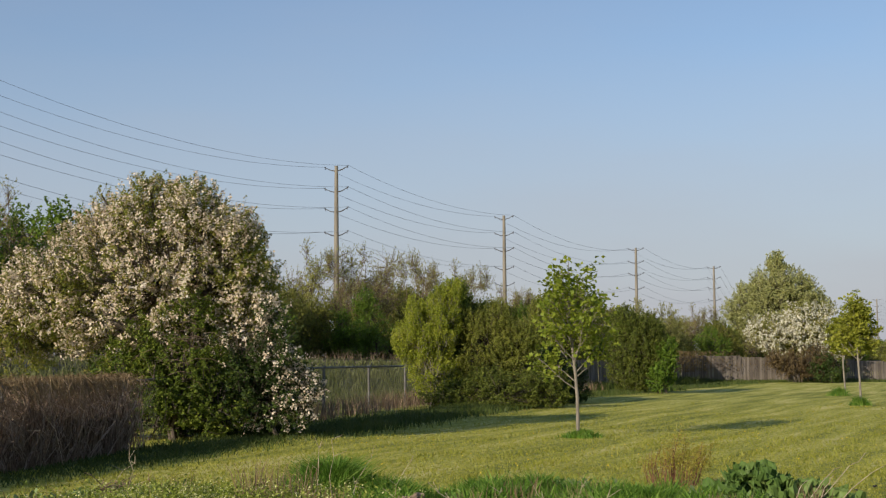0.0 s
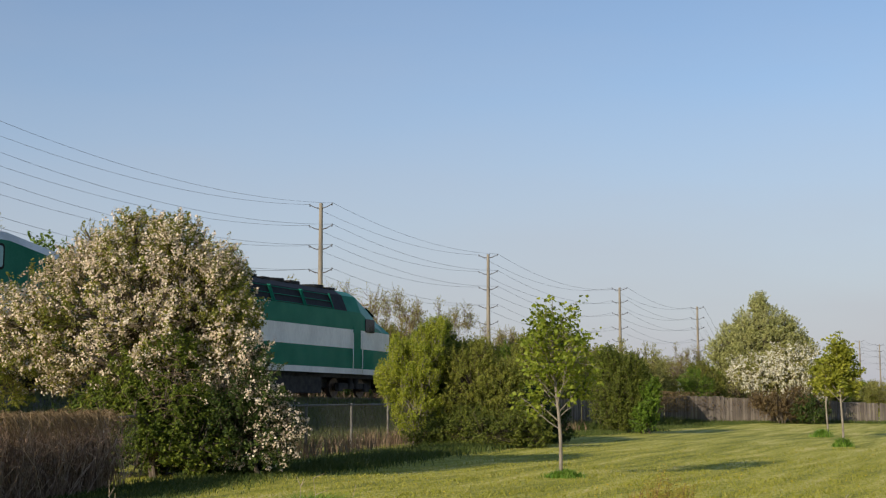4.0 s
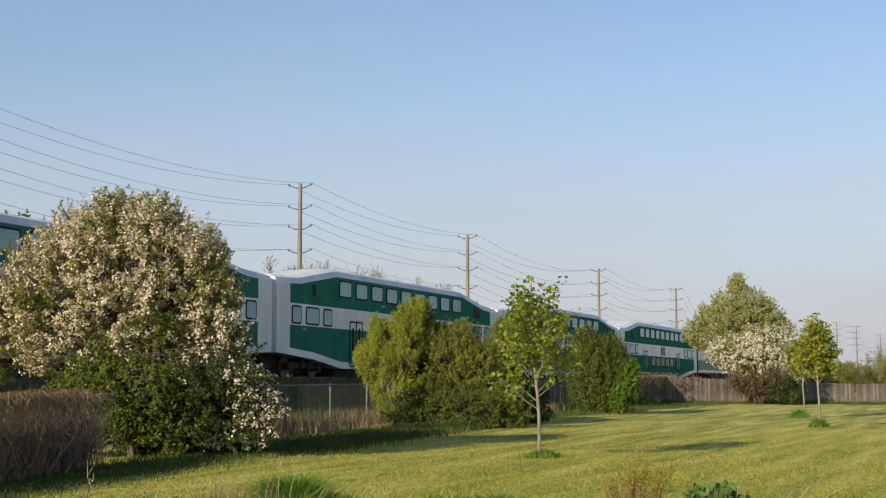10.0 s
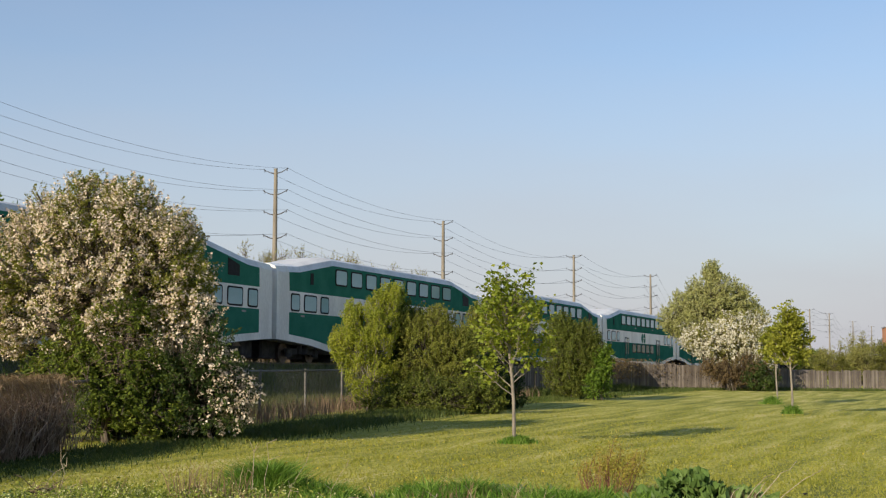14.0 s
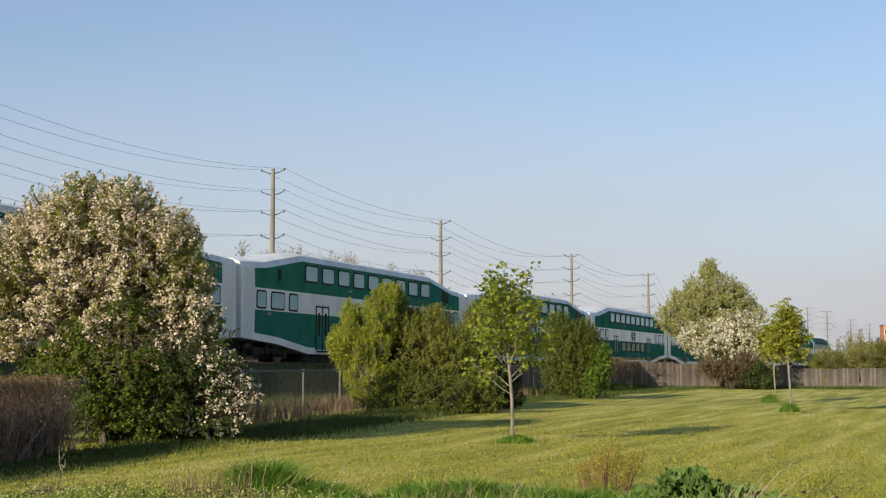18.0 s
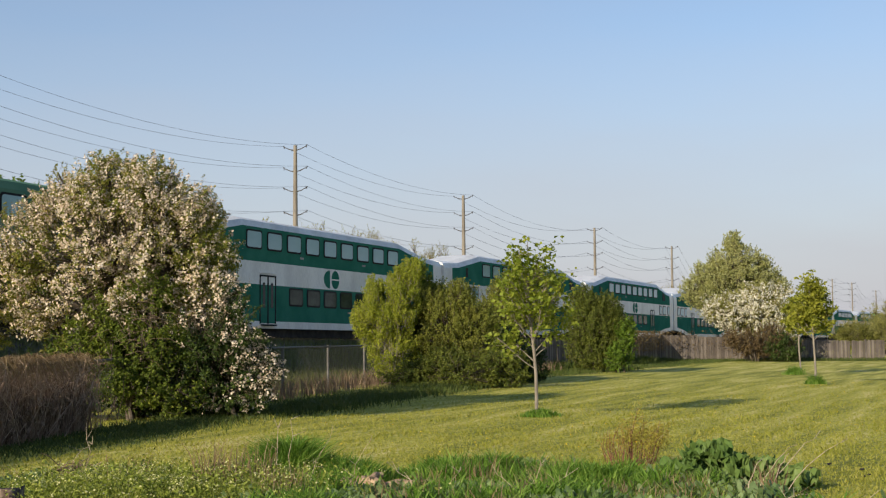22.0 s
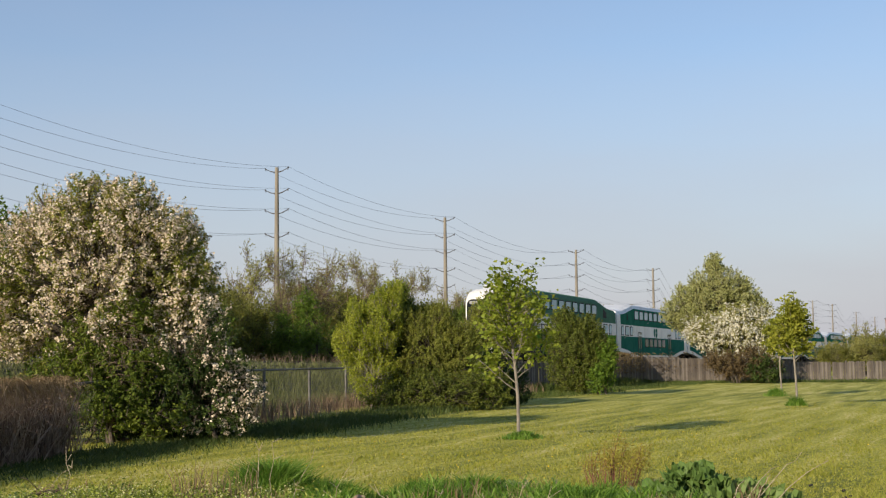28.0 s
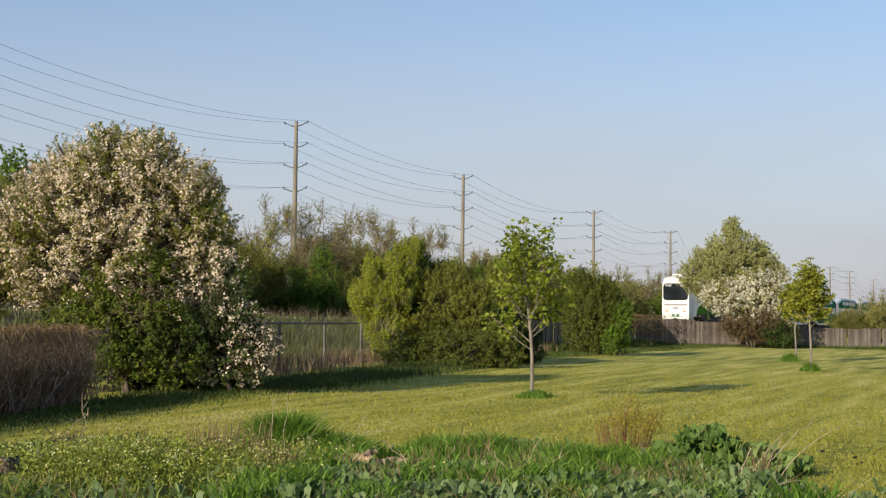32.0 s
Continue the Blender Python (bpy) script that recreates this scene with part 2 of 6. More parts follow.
M_OLIVE = foliage("olive_leaf", [(0.11, 0.13, 0.02), (0.22, 0.245, 0.04), (0.37, 0.35, 0.07)], 0.3)
M_MAPLE = foliage("maple_leaf", [(0.12, 0.17, 0.018), (0.23, 0.29, 0.03), (0.38, 0.39, 0.06)], 0.4)
M_BELT = foliage("belt_leaf", [(0.09, 0.105, 0.02), (0.18, 0.19, 0.034), (0.29, 0.27, 0.055)], 0.35)
M_BELTG = foliage("belt_green_leaf", [(0.055, 0.10, 0.012), (0.12, 0.20, 0.02), (0.21, 0.29, 0.03)], 0.3)
M_PALE = foliage("pale_leaf", [(0.20, 0.205, 0.05), (0.34, 0.335, 0.09), (0.47, 0.44, 0.15)], 0.45)
M_ROUND = foliage("round_tree_leaf", [(0.25, 0.27, 0.08), (0.43, 0.44, 0.165), (0.64, 0.62, 0.32)], 0.4)
M_RUST = foliage("rust_leaf", [(0.10, 0.068, 0.035), (0.18, 0.125, 0.06), (0.24, 0.19, 0.08)], 0.35)
M_GRASS = foliage("grass_blade", [(0.05, 0.12, 0.012), (0.13, 0.25, 0.026), (0.30, 0.41, 0.08)], 0.35)
M_LAWNBLADE = foliage("lawn_blade", [(0.22, 0.24, 0.03), (0.34, 0.34, 0.05), (0.48, 0.43, 0.12)], 0.45)
M_BLUEGREEN = foliage("grey_green_leaf", [(0.06, 0.11, 0.035), (0.15, 0.22, 0.08), (0.33, 0.41, 0.18)], 0.25)
M_DOCK = foliage("dock_leaf", [(0.03, 0.065, 0.014), (0.12, 0.20, 0.045), (0.33, 0.41, 0.13)], 0.3, 0.55)
M_FLOWER = foliage("yellow_flower", [(0.46, 0.46, 0.15), (0.58, 0.57, 0.25), (0.70, 0.68, 0.40)], 0.3, 0.7)
M_DANDELION = foliage("dandelion", [(0.55, 0.38, 0.02), (0.70, 0.50, 0.03), (0.75, 0.58, 0.08)], 0.2, 0.7)
M_BALLAST = surface("ballast", (0.05, 0.042, 0.036), (0.15, 0.13, 0.115), 9, 0.95, bump=0.8, fine=30, grit=0.8)
M_STEEL = surface("rail_steel", (0.10, 0.07, 0.055), (0.20, 0.15, 0.12), 6, 0.5, 0.6)
M_SLEEPER = surface("worn_tie", (0.07, 0.06, 0.05), (0.15, 0.13, 0.11), 5, 0.9)
M_ZINC = surface("galvanised", (0.10, 0.097, 0.092), (0.18, 0.172, 0.16), 7, 0.7, 0.2, bump=0.05)
M_WOOD = surface("weathered_wood", (0.075, 0.064, 0.056), (0.22, 0.19, 0.165), 4, 0.9, bump=0.4, fine=30, stretch=(3, 3, 0.25))
M_BOARD = foliage("weathered_board", [(0.09, 0.075, 0.065), (0.16, 0.135, 0.115), (0.26, 0.225, 0.195)], 0.02, 0.9)
M_POLE = surface("pole_concrete", (0.18, 0.155, 0.12), (0.27, 0.24, 0.19), 2, 0.85, bump=0.1, stretch=(1, 1, 0.1))
M_ARM = surface("arm_steel", (0.07, 0.07, 0.075), (0.13, 0.13, 0.135), 5, 0.6, 0.3)
M_WIRE = surface("wire", (0.26, 0.26, 0.28), (0.34, 0.34, 0.36), 2, 0.6, 0.2, bump=0)
M_GREEN = surface("coach_green", (0.035, 0.165, 0.113), (0.052, 0.205, 0.143), 1.2, 0.4, bump=0.01, fine=20, grit=0.3, spec=0.0)
M_OLDGREEN = surface("cab_green", (0.10, 0.205, 0.135), (0.125, 0.24, 0.16), 1.2, 0.4, bump=0.01, fine=20, grit=0.3, spec=0.0)
M_LOCOGREEN = surface("engine_green", (0.018, 0.17, 0.105), (0.03, 0.21, 0.13), 1.2, 0.25, bump=0.01, fine=20, grit=0.3, spec=0.04)
# engine green again, with the low sun on it put into the colour
M_SUNLITGREEN = surface("sunlit_engine_green", (0.015, 0.30, 0.13), (0.03, 0.36, 0.16), 1.2, 0.35, bump=0.02, spec=0.04)
M_LIME = surface("lime_green", (0.11, 0.25, 0.035), (0.15, 0.30, 0.055), 0.8, 0.4, bump=0.01, spec=0.0)
M_WHITE = surface("coach_white", (0.70, 0.68, 0.64), (0.86, 0.84, 0.79), 0.9, 0.2, bump=0.01, fine=14, grit=0.5, stretch=(1, 1, 0.35), spec=0.12)
M_ROOF = surface("coach_roof", (0.52, 0.53, 0.54), (0.70, 0.71, 0.71), 0.8, 0.45, bump=0.03, fine=9, grit=0.5)
M_BLACK = surface("black_rubber", (0.008, 0.008, 0.009), (0.018, 0.018, 0.019), 6, 0.6, bump=0.05, spec=0.15)
M_UNDER = surface("under_gear", (0.016, 0.014, 0.013), (0.05, 0.043, 0.038), 4, 0.85, bump=0.3)
# sky seen through the panes is put into this pale base colour
M_SKYGLASS = surface("sky_pale_glass", (0.26, 0.43, 0.45), (0.34, 0.52, 0.54), 0.7, 0.06, bump=0.0, spec=0.3)
# dark base colour holds dim view and olive reflection on lower panes, tint elsewhere
M_LOWGLASS = surface("tint_and_reflection_glass", (0.012, 0.026, 0.02), (0.06, 0.085, 0.06), 1.3, 0.06, bump=0.0, spec=0.12)
M_DARKGLASS = surface("windscreen", (0.010, 0.013, 0.016), (0.025, 0.03, 0.035), 0.9, 0.05, bump=0.0, spec=0.15)
M_LAMP = surface("lamp_lens", (0.55, 0.50, 0.45), (0.75, 0.7, 0.65), 3, 0.2, bump=0.0)
M_GREY = surface("grey_paint", (0.20, 0.20, 0.20), (0.30, 0.30, 0.30), 3, 0.5, bump=0.05)

# ---- ground ----
def lawn_material():
    m, nt, ln = nodes_of("lawn")
    tc = nt.new("ShaderNodeTexCoord")
    out = None
    for scale, detail, amount, st in ((0.12, 3, 0.30, (1, 1, 1)), (1.0, 5, 0.72, (7.0, 0.6, 1)), (9, 5, 0.60, (1.6, 0.8, 1))):
        mp, nz, ma = nt.new("ShaderNodeMapping"), nt.new("ShaderNodeTexNoise"), nt.new("ShaderNodeMath")
        mp.vector_type = "TEXTURE"
        mp.inputs["Scale"].default_value = st
        mp.inputs["Rotation"].default_value = (0, 0, radians(HEADING))
        ln.new(tc.outputs["Object"], mp.inputs["Vector"])
        ln.new(mp.outputs["Vector"], nz.inputs["Vector"])
        nz.inputs["Scale"].default_value, nz.inputs["Detail"].default_value = scale, detail
        ma.operation = "MULTIPLY_ADD"
        ln.new(nz.outputs["Fac"], ma.inputs[0])
        ma.inputs[1].default_value = amount
        ma.inputs[2].default_value = 0.0
        if out:
            ln.new(out.outputs[0], ma.inputs[2])
        out = ma
    ma = out
    r = ramp(nt, [(0.15, 0.165, 0.03), (0.29, 0.29, 0.05), (0.41, 0.385, 0.085), (0.54, 0.47, 0.18)], [0.66, 0.78, 0.88, 0.96])
    ln.new(ma.outputs[0], r.inputs["Fac"])
    p = nt["Principled BSDF"]
    ln.new(r.outputs["Color"], p.inputs["Base Color"])
    p.inputs["Roughness"].default_value = 0.9
    p.inputs["Specular IOR Level"].default_value = 0.15
    b = nt.new("ShaderNodeBump")
    b.inputs["Strength"].default_value, b.inputs["Distance"].default_value = 0.9, 0.05
    ln.new(ma.outputs[0], b.inputs["Height"])
    ln.new(b.outputs["Normal"], p.inputs["Normal"])
    return m


M_LAWN = lawn_material()
M_SCRUB = surface("scrub_soil", (0.05, 0.045, 0.02), (0.13, 0.12, 0.045), 0.8, 0.95, bump=0.8, fine=18)


def axis(lo, hi, step, far):
    mid = np.arange(lo, hi + step, step)
    grow = step * np.cumsum(1.25 ** np.arange(1, 60))
    grow = grow[grow < far]
    return np.concatenate([lo - grow[::-1], mid, hi + grow])


def build_ground():
    s, n = axis(-20, 130, 1.0, 3500), axis(-10, 45, 0.8, 3500)
    S, N = np.meshgrid(s, n, indexing="ij")
    X, Y = flat(S, N)
    Z = ground_z(X, Y)
    i, j = np.meshgrid(np.arange(len(s) - 1), np.arange(len(n) - 1), indexing="ij")
    k = len(n)
    q = np.stack([c.ravel() for c in (i * k + j, (i + 1) * k + j, (i + 1) * k + j + 1, i * k + j + 1)], 1)
    rough = (n[j.ravel()] > 22.5)
    so = Soup()
    so.add(np.stack([X, Y, Z], -1).reshape(-1, 3), q[~rough], 0)
    so.f.append((q[rough], 1))
    tagged(part("ground", so, [M_LAWN, M_SCRUB], None, shade=True), "mown spring lawn running to a railway verge", "ground", kind="structure")


build_ground()


# ---- railway bed, ties and rails ----
def build_railway():
    s0, s1 = -340.0, 820.0
    prof = [(26.6, -1.4), (28.3, -0.30), (28.9, -0.17), (32.1, -0.17), (32.7, -0.30), (34.6, -1.4)]
    ss = np.linspace(s0, s1, 400)
    rng = np.random.default_rng(5)
    v = np.array([rail(s, n, z + rng.normal(0, 0.025)) for s in ss for n, z in prof])
    k = len(prof)
    f = [(i * k + j, (i + 1) * k + j, (i + 1) * k + j + 1, i * k + j + 1) for i in range(len(ss) - 1) for j in range(k - 1)]
    bed = tagged(part("railway_bed", Soup().add(v, f), M_BALLAST), "grey crushed-stone ballast bank under the railway", "ballast", kind="structure")
    stones = Soup()
    pts = np.array([rail(rng.uniform(5, 140), rng.uniform(27.3, 29.2), 0) for _ in range(5000)])
    nn = np.array([sn(p[0], p[1])[1] for p in pts])
    pts[:, 2] += np.interp(nn, [26.6, 28.3, 28.9, 32], [-1.4, -0.30, -0.17, -0.17]) + 0.02
    leaf_faces(stones, pts, 0.11, rng, 1.0, 0.9)
    st = part("ballast_stones", stones, M_BALLAST, bed)
    tagged(st, kind="stuff")
    ties = Soup()
    for s in np.arange(-20, 260, 0.61):
        c = rail(s, GAUGE_N, -0.12)
        ties.box(c, (0.24, 2.6, 0.12), bevel=0.02, turn=radians(HEADING))
    tagged(part("railway_ties", ties, M_SLEEPER), "pale concrete ties half sunk in ballast", "railway ties", kind="stuff")
    stations = list(range(-340, 170, 85)) + list(range(170, 430, 20)) + [520, 820]
    for off in (-0.7175, 0.7175):
        so = Soup()
        sec = [(-0.075, -0.17), (0.075, -0.17), (0.075, -0.15), (0.012, -0.13), (0.012, -0.04), (0.037, -0.03), (0.037, 0.0), (-0.037, 0.0), (-0.037, -0.03), (-0.012, -0.04), (-0.012, -0.13), (-0.075, -0.15)]
        m = len(sec)
        v = [rail(s, GAUGE_N + off + y, z) for s in stations for y, z in sec]
        so.add(v, [(k * m + i, k * m + (i + 1) % m, (k + 1) * m + (i + 1) % m, (k + 1) * m + i) for k in range(len(stations) - 1) for i in range(m)])
        tagged(part("rail", so, M_STEEL), "long steel rail with a worn bright head", "rail", "rails of the track", "structure")


build_railway()


# ---- power line ----
POLES = [(-31.5, 70.3, 18.3), (-13.9, 112.8, 18.0), (0.2, 147.0, 17.3), (18.8, 191.8, 17.3), (36.1, 233.5, 17.4), (105.5, 388.2, 18.2), (119.2, 416.6, 18.2), (148.1, 488.0, 18.2), (173.9, 548.3, 18.2)]
ARM_DROP = [0.18, 1.98, 3.68, 5.68, 7.45]
ARM_REACH = 1.15


def utility_pole(x, y, top, turn, scale=1.0):
    base = float(ground_z(x, y)) - 0.1
    h = top - base
    thing = root("utility_pole", pose(x, y, base, 0, 0, turn), "tall pale power pole with five pairs of upswept arms", "utility pole", "poles of the power line")
    shaft = Soup().tube([(0, 0, 0), (0, 0, h * 0.5), (0, 0, h)], [0.28, 0.22, 0.15], 16)
    shaft.disc((0, 0, h), (0, 0, 1), 0.17, 0.04, 12)
    part("shaft", shaft, M_POLE, thing)
    for drop in ARM_DROP:
        for side in (-1, 1):
            z = h - drop
            arm = Soup().tube([(0, side * 0.12, z - 0.20), (0, side * 0.55, z - 0.12), (0, side * ARM_REACH, z + 0.16)], [0.055, 0.045, 0.028], 6)
            a = part("crossarm", arm, M_ARM, thing)
            ins = Soup()
            for i in range(4):
                ins.disc((0, side * (ARM_REACH - 0.05 - 0.02 * i), z + 0.20 - 0.07 * i), (0, 0, 1), 0.07, 0.03, 8)
            part("insulator", ins, M_ARM, a)
    return thing


def build_power_line():
    tips = []
    for i, (x, y, top) in enumerate(POLES):
        x2, y2, _ = POLES[min(i + 1, len(POLES) - 1)]
        x1, y1, _ = POLES[max(i - 1, 0)]
        turn = math.degrees(math.atan2(y2 - y1, x2 - x1))
        thing = utility_pole(x, y, top, turn)
        tips.append([Matrix.Translation((x, y, 0)) @ pose(0, 0, 0, 0, 0, turn) @ Vector((0, side * ARM_REACH, top - drop + 0.18)) for drop in ARM_DROP[:4] for side in (-1, 1)])
    for i in range(len(POLES) - 1):
        for a, b in zip(tips[i], tips[i + 1]):
            u = np.linspace(0, 1, 25)[:, None]
            length = (b - a).length
            sag = 0.0007 * length * length
            p = np.array(a) * (1 - u) + np.array(b) * u - np.array([0, 0, 1.0]) * (4 * sag * u * (1 - u))
            so = Soup().tube(p, 0.008 + 0.00004 * float(a.length), 4)
            tagged(part("overhead_wire", so, M_WIRE), "thin slack power conductor strung between poles", "power cable", "wires of the power line")


build_power_line()


# ---- trees and shrubs ----
def crown_points(lobes, sprays, per, spread, rng, rise=0.5, grain=1.0):
    """Leafy sprays in lobes (x, y, z, rx, ry, rz, weight): they point out and up, lie mostly on the lobes' shells, and leave
    dark hollows between boughs. Returns the lobe's middle, the foot and tip of each spray, its leaf points and their way out."""
    w = np.array([l[6] for l in lobes])
    k = int(sprays * 1.6)
    pick = rng.choice(len(lobes), k, p=w / w.sum())
    L = np.array([l[:6] for l in lobes])[pick]
    d = rng.normal(size=(k, 3))
    d /= np.linalg.norm(d, axis=1)[:, None]
    deep = rng.random(k) < 0.30
    r = np.where(deep, rng.uniform(0.2, 0.7, k), rng.uniform(0.72, 1.02, k))
    c = L[:, :3] + d * r[:, None] * L[:, 3:6]
    x, y, z = (c * grain).T
    ph = rng.uniform(0, 6.28, 5)
    hollow = np.sin(2.9 * x + ph[0] + 1.2 * np.sin(1.7 * z + ph[1])) + np.sin(3.4 * z + ph[2] + 1.1 * np.sin(1.9 * x + ph[3])) + 0.8 * np.sin(2.7 * y + ph[4])
    keep = np.flatnonzero((hollow > -1.05) | (deep & (rng.random(k) < 0.6)))[:sprays]
    L, d, c, hollow = L[keep], d[keep], c[keep], hollow[keep]
    k = len(keep)
    aim = d * 0.8 + rng.normal(size=(k, 3)) * 0.35
    aim[:, 2] += rise
    aim /= np.linalg.norm(aim, axis=1)[:, None]
    span = spread * 3.0 * rng.uniform(0.55, 1.5, k) * (1 + 0.2 * np.clip(hollow, 0, 2))
    foot, tip = c - aim * (span * 0.6)[:, None], c + aim * (span * 0.4)[:, None]
    foot[:, 2], tip[:, 2] = np.maximum(foot[:, 2], 0.06), np.maximum(tip[:, 2], 0.10)
    u = rng.uniform(0, 1, (k, per)) ** 0.75
    pts = foot[:, None] + (tip - foot)[:, None] * u[..., None] + np.clip(rng.normal(size=(k, per, 3)), -1.7, 1.7) * (spread * 0.55 * (1.15 - u))[..., None]
    pts[..., 2] = np.maximum(pts[..., 2], 0.04)
    out = np.repeat(d * 0.7 + aim * 0.3, per, 0)
    return L[:, :3], foot, tip, pts.reshape(-1, 3), out


def grow(name, base, lobes, clusters, per, spread, leaf, mat, label, category, seed, trunk_r=0.12, stems=1, bark=None, group="",
         bloom=None, twigs=0.5, twig_r=0.012, slim=0.55, turn=0.0, parts=("trunk", "crown"), up=0.5, rise=0.5, grain=1.0):
    """A tree or shrub: tapered stems, limbs to each lobe, twigs along the leafy sprays, and a crown of single leaves.
    bloom: (material, share of sprays, petal size, lowest z, highest z, share of a spray's leaves, patchiness)."""
    rng = np.random.default_rng(seed)
    thing = root(name, pose(*base, 0, 0, turn), label, category, group)
    src, foot, tip, pts, out = crown_points(lobes, clusters, per, spread, rng, rise, grain)
    k = len(foot)
    wood = Soup()
    zmin = min(l[2] for l in lobes)
    for _ in range(stems):
        ox, oy = rng.normal(size=2) * (0 if stems == 1 else 0.25)
        fork = np.array([ox, oy, zmin * 0.8])
        mid = fork * 0.5 + np.append(rng.normal(size=2) * trunk_r * 0.4, 0)
        wood.tube([(ox, oy, -0.1), mid, fork], [trunk_r * 1.25, trunk_r, trunk_r * 0.8], 8)
        for l in lobes:
            e = np.array(l[:3]) + np.array([0, 0, l[5] * 0.55])
            m1 = fork * 0.6 + e * 0.4 + rng.normal(size=3) * np.linalg.norm(e - fork) * 0.09
            wood.tube([fork - [0, 0, 0.05], m1, fork * 0.2 + e * 0.8, e], [trunk_r * 0.6, trunk_r * 0.42, trunk_r * 0.22, trunk_r * 0.06], 6)
    for i in rng.choice(k, int(k * twigs), replace=False):
        a = src[i] * 0.6 + foot[i] * 0.4 + [0, 0, -0.1]
        wood.tube([a, foot[i] + rng.normal(size=3) * 0.05, tip[i]], [twig_r, twig_r * 0.7, twig_r * 0.25], 3)
    part(parts[0], wood, bark or M_BARK, thing)
    if bloom:
        bm, share, bsize, zlo, zhi, share_in, patchy = bloom
        c = (foot + tip) / 2
        patch_of = np.sin(c[:, 0] * 1.9 + seed) * np.sin(c[:, 2] * 2.3 + 2 * seed) + 0.6 * np.sin(c[:, 1] * 2.1 + seed)
        cl = np.repeat((rng.random(k) < share * np.clip(0.75 + patchy * patch_of, 0.0, 1.3)) & (c[:, 2] > zlo) & (c[:, 2] < zhi), per)
        flower = cl & (rng.random(len(pts)) < share_in)
        # petals gather in a few trusses along each spray
        node = np.floor(rng.uniform(0, 4, len(pts))) / 4 + np.repeat(rng.uniform(0.0, 0.25, k), per)
        truss = np.repeat(foot, per, 0) + np.repeat(tip - foot, per, 0) * (0.15 + 0.9 * node)[:, None] + np.repeat(rng.normal(size=(k, 3)), per, 0) * bsize * 0.6
        fl = Soup()
        leaf_faces(fl, truss[flower] + np.clip(rng.normal(size=(int(flower.sum()), 3)), -1.5, 1.5) * bsize * 0.65, bsize, rng, 0.3, 0.9, out[flower] * 1.5)
        pts, out = pts[~flower], out[~flower]
    cr = Soup()
    leaf_faces(cr, pts, leaf, rng, up, slim, out * 0.9)
    part(parts[1], cr, mat, thing)
    if bloom:
        part("blossoms", fl, bm, thing, "pale open blossoms")
    return thing


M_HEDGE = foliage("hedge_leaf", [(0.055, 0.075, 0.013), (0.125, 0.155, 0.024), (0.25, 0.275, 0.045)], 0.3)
# blade colours with the hedge foot's shade mixed in
M_SHADED_EDGE = foliage("shaded_edge_blade", [(0.035, 0.06, 0.011), (0.07, 0.10, 0.018), (0.13, 0.14, 0.036)], 0.2)
M_LEAFY = foliage("fresh_shrub_leaf", [(0.055, 0.085, 0.012), (0.13, 0.18, 0.022), (0.29, 0.33, 0.045)], 0.35)
# the old flowering apple by the fence
AX, AY = -7.3, 29.3
grow("apple_tree", (AX, AY, 0), [
    (-0.05, 0, 3.3, 2.5, 2.0, 2.4, 9.5), (-0.45, 0.1, 4.9, 0.85, 0.9, 0.75, 0.9), (0.5, 0, 4.9, 0.85, 0.9, 0.62, 0.8), (-1.35, 0, 4.6, 0.8, 0.9, 0.6, 0.7), (1.3, 0, 4.3, 0.75, 0.9, 0.6, 0.7),
    (1.75, -0.1, 2.9, 0.75, 1.2, 1.3, 1.3), (-0.5, 0, 5.55, 0.28, 0.3, 0.22, 0.06), (0.15, 0, 5.5, 0.18, 0.2, 0.25, 0.05), (1.0, 0, 5.2, 0.25, 0.3, 0.2, 0.07), (1.9, 0, 4.45, 0.35, 0.4, 0.25, 0.12), (-1.5, 0, 5.2, 0.2, 0.2, 0.2, 0.06), (0.6, 0, 5.4, 0.15, 0.15, 0.25, 0.04),
    (-2.4, 0, 3.2, 1.2, 1.3, 1.4, 2.2), (-3.5, 0.6, 2.6, 1.1, 1.4, 1.3, 1.8), (-4.9, 0.9, 2.4, 1.4, 1.5, 1.4, 1.4)],
    5200, 32, 0.11, 0.06, M_APPLE, "old spreading apple tree in faded pale-pink blossom beside the fence", "tree", 11, 0.2, 2,
    bloom=(M_BLOSSOM, 1.05, 0.054, 1.7, 9, 0.53, 0.5), twigs=0.35, twig_r=0.010, rise=0.4, grain=1.7)
grow("flowering_shrub", (-4.98, 28.4, 0), [
    (-0.1, 0, 1.0, 1.1, 0.9, 0.95, 2.4), (0.35, -0.2, 1.75, 0.55, 0.6, 0.7, 1), (-0.5, -0.1, 1.7, 0.8, 0.7, 0.8, 1), (0.75, -0.1, 0.85, 0.55, 0.6, 0.6, 0.9), (0.1, -0.1, 2.5, 0.4, 0.4, 0.5, 0.4)],
    950, 30, 0.11, 0.058, M_SHADED_DARKLEAF, "dark-leaved shrub with scattered white blossom, drooping to the grass", "shrub", 12, 0.05, 3,
    bloom=(M_BLOSSOM, 1.05, 0.054, 0.25, 3.4, 0.5, 0.7), twigs=0.5, rise=0.2, grain=1.6)
grow("leafy_shrub", (-6.9, 28.0, 0), [
    (0.3, 0, 1.3, 0.9, 0.8, 1.25, 2), (-0.9, 0, 1.2, 0.8, 0.7, 1.0, 1.4), (0.9, 0, 0.7, 0.8, 0.7, 0.7, 1), (-0.4, 0.1, 2.0, 0.8, 0.6, 0.7, 1.0), (0.45, 0.1, 2.6, 0.6, 0.6, 0.5, 0.5), (-0.1, -0.4, 0.85, 0.55, 0.4, 0.35, 0.7)],
    1050, 30, 0.12, 0.07, M_LEAFY, "dense green shrub grown into the apple tree", "shrub", 13, 0.04, 4, twigs=0.6, grain=1.8)
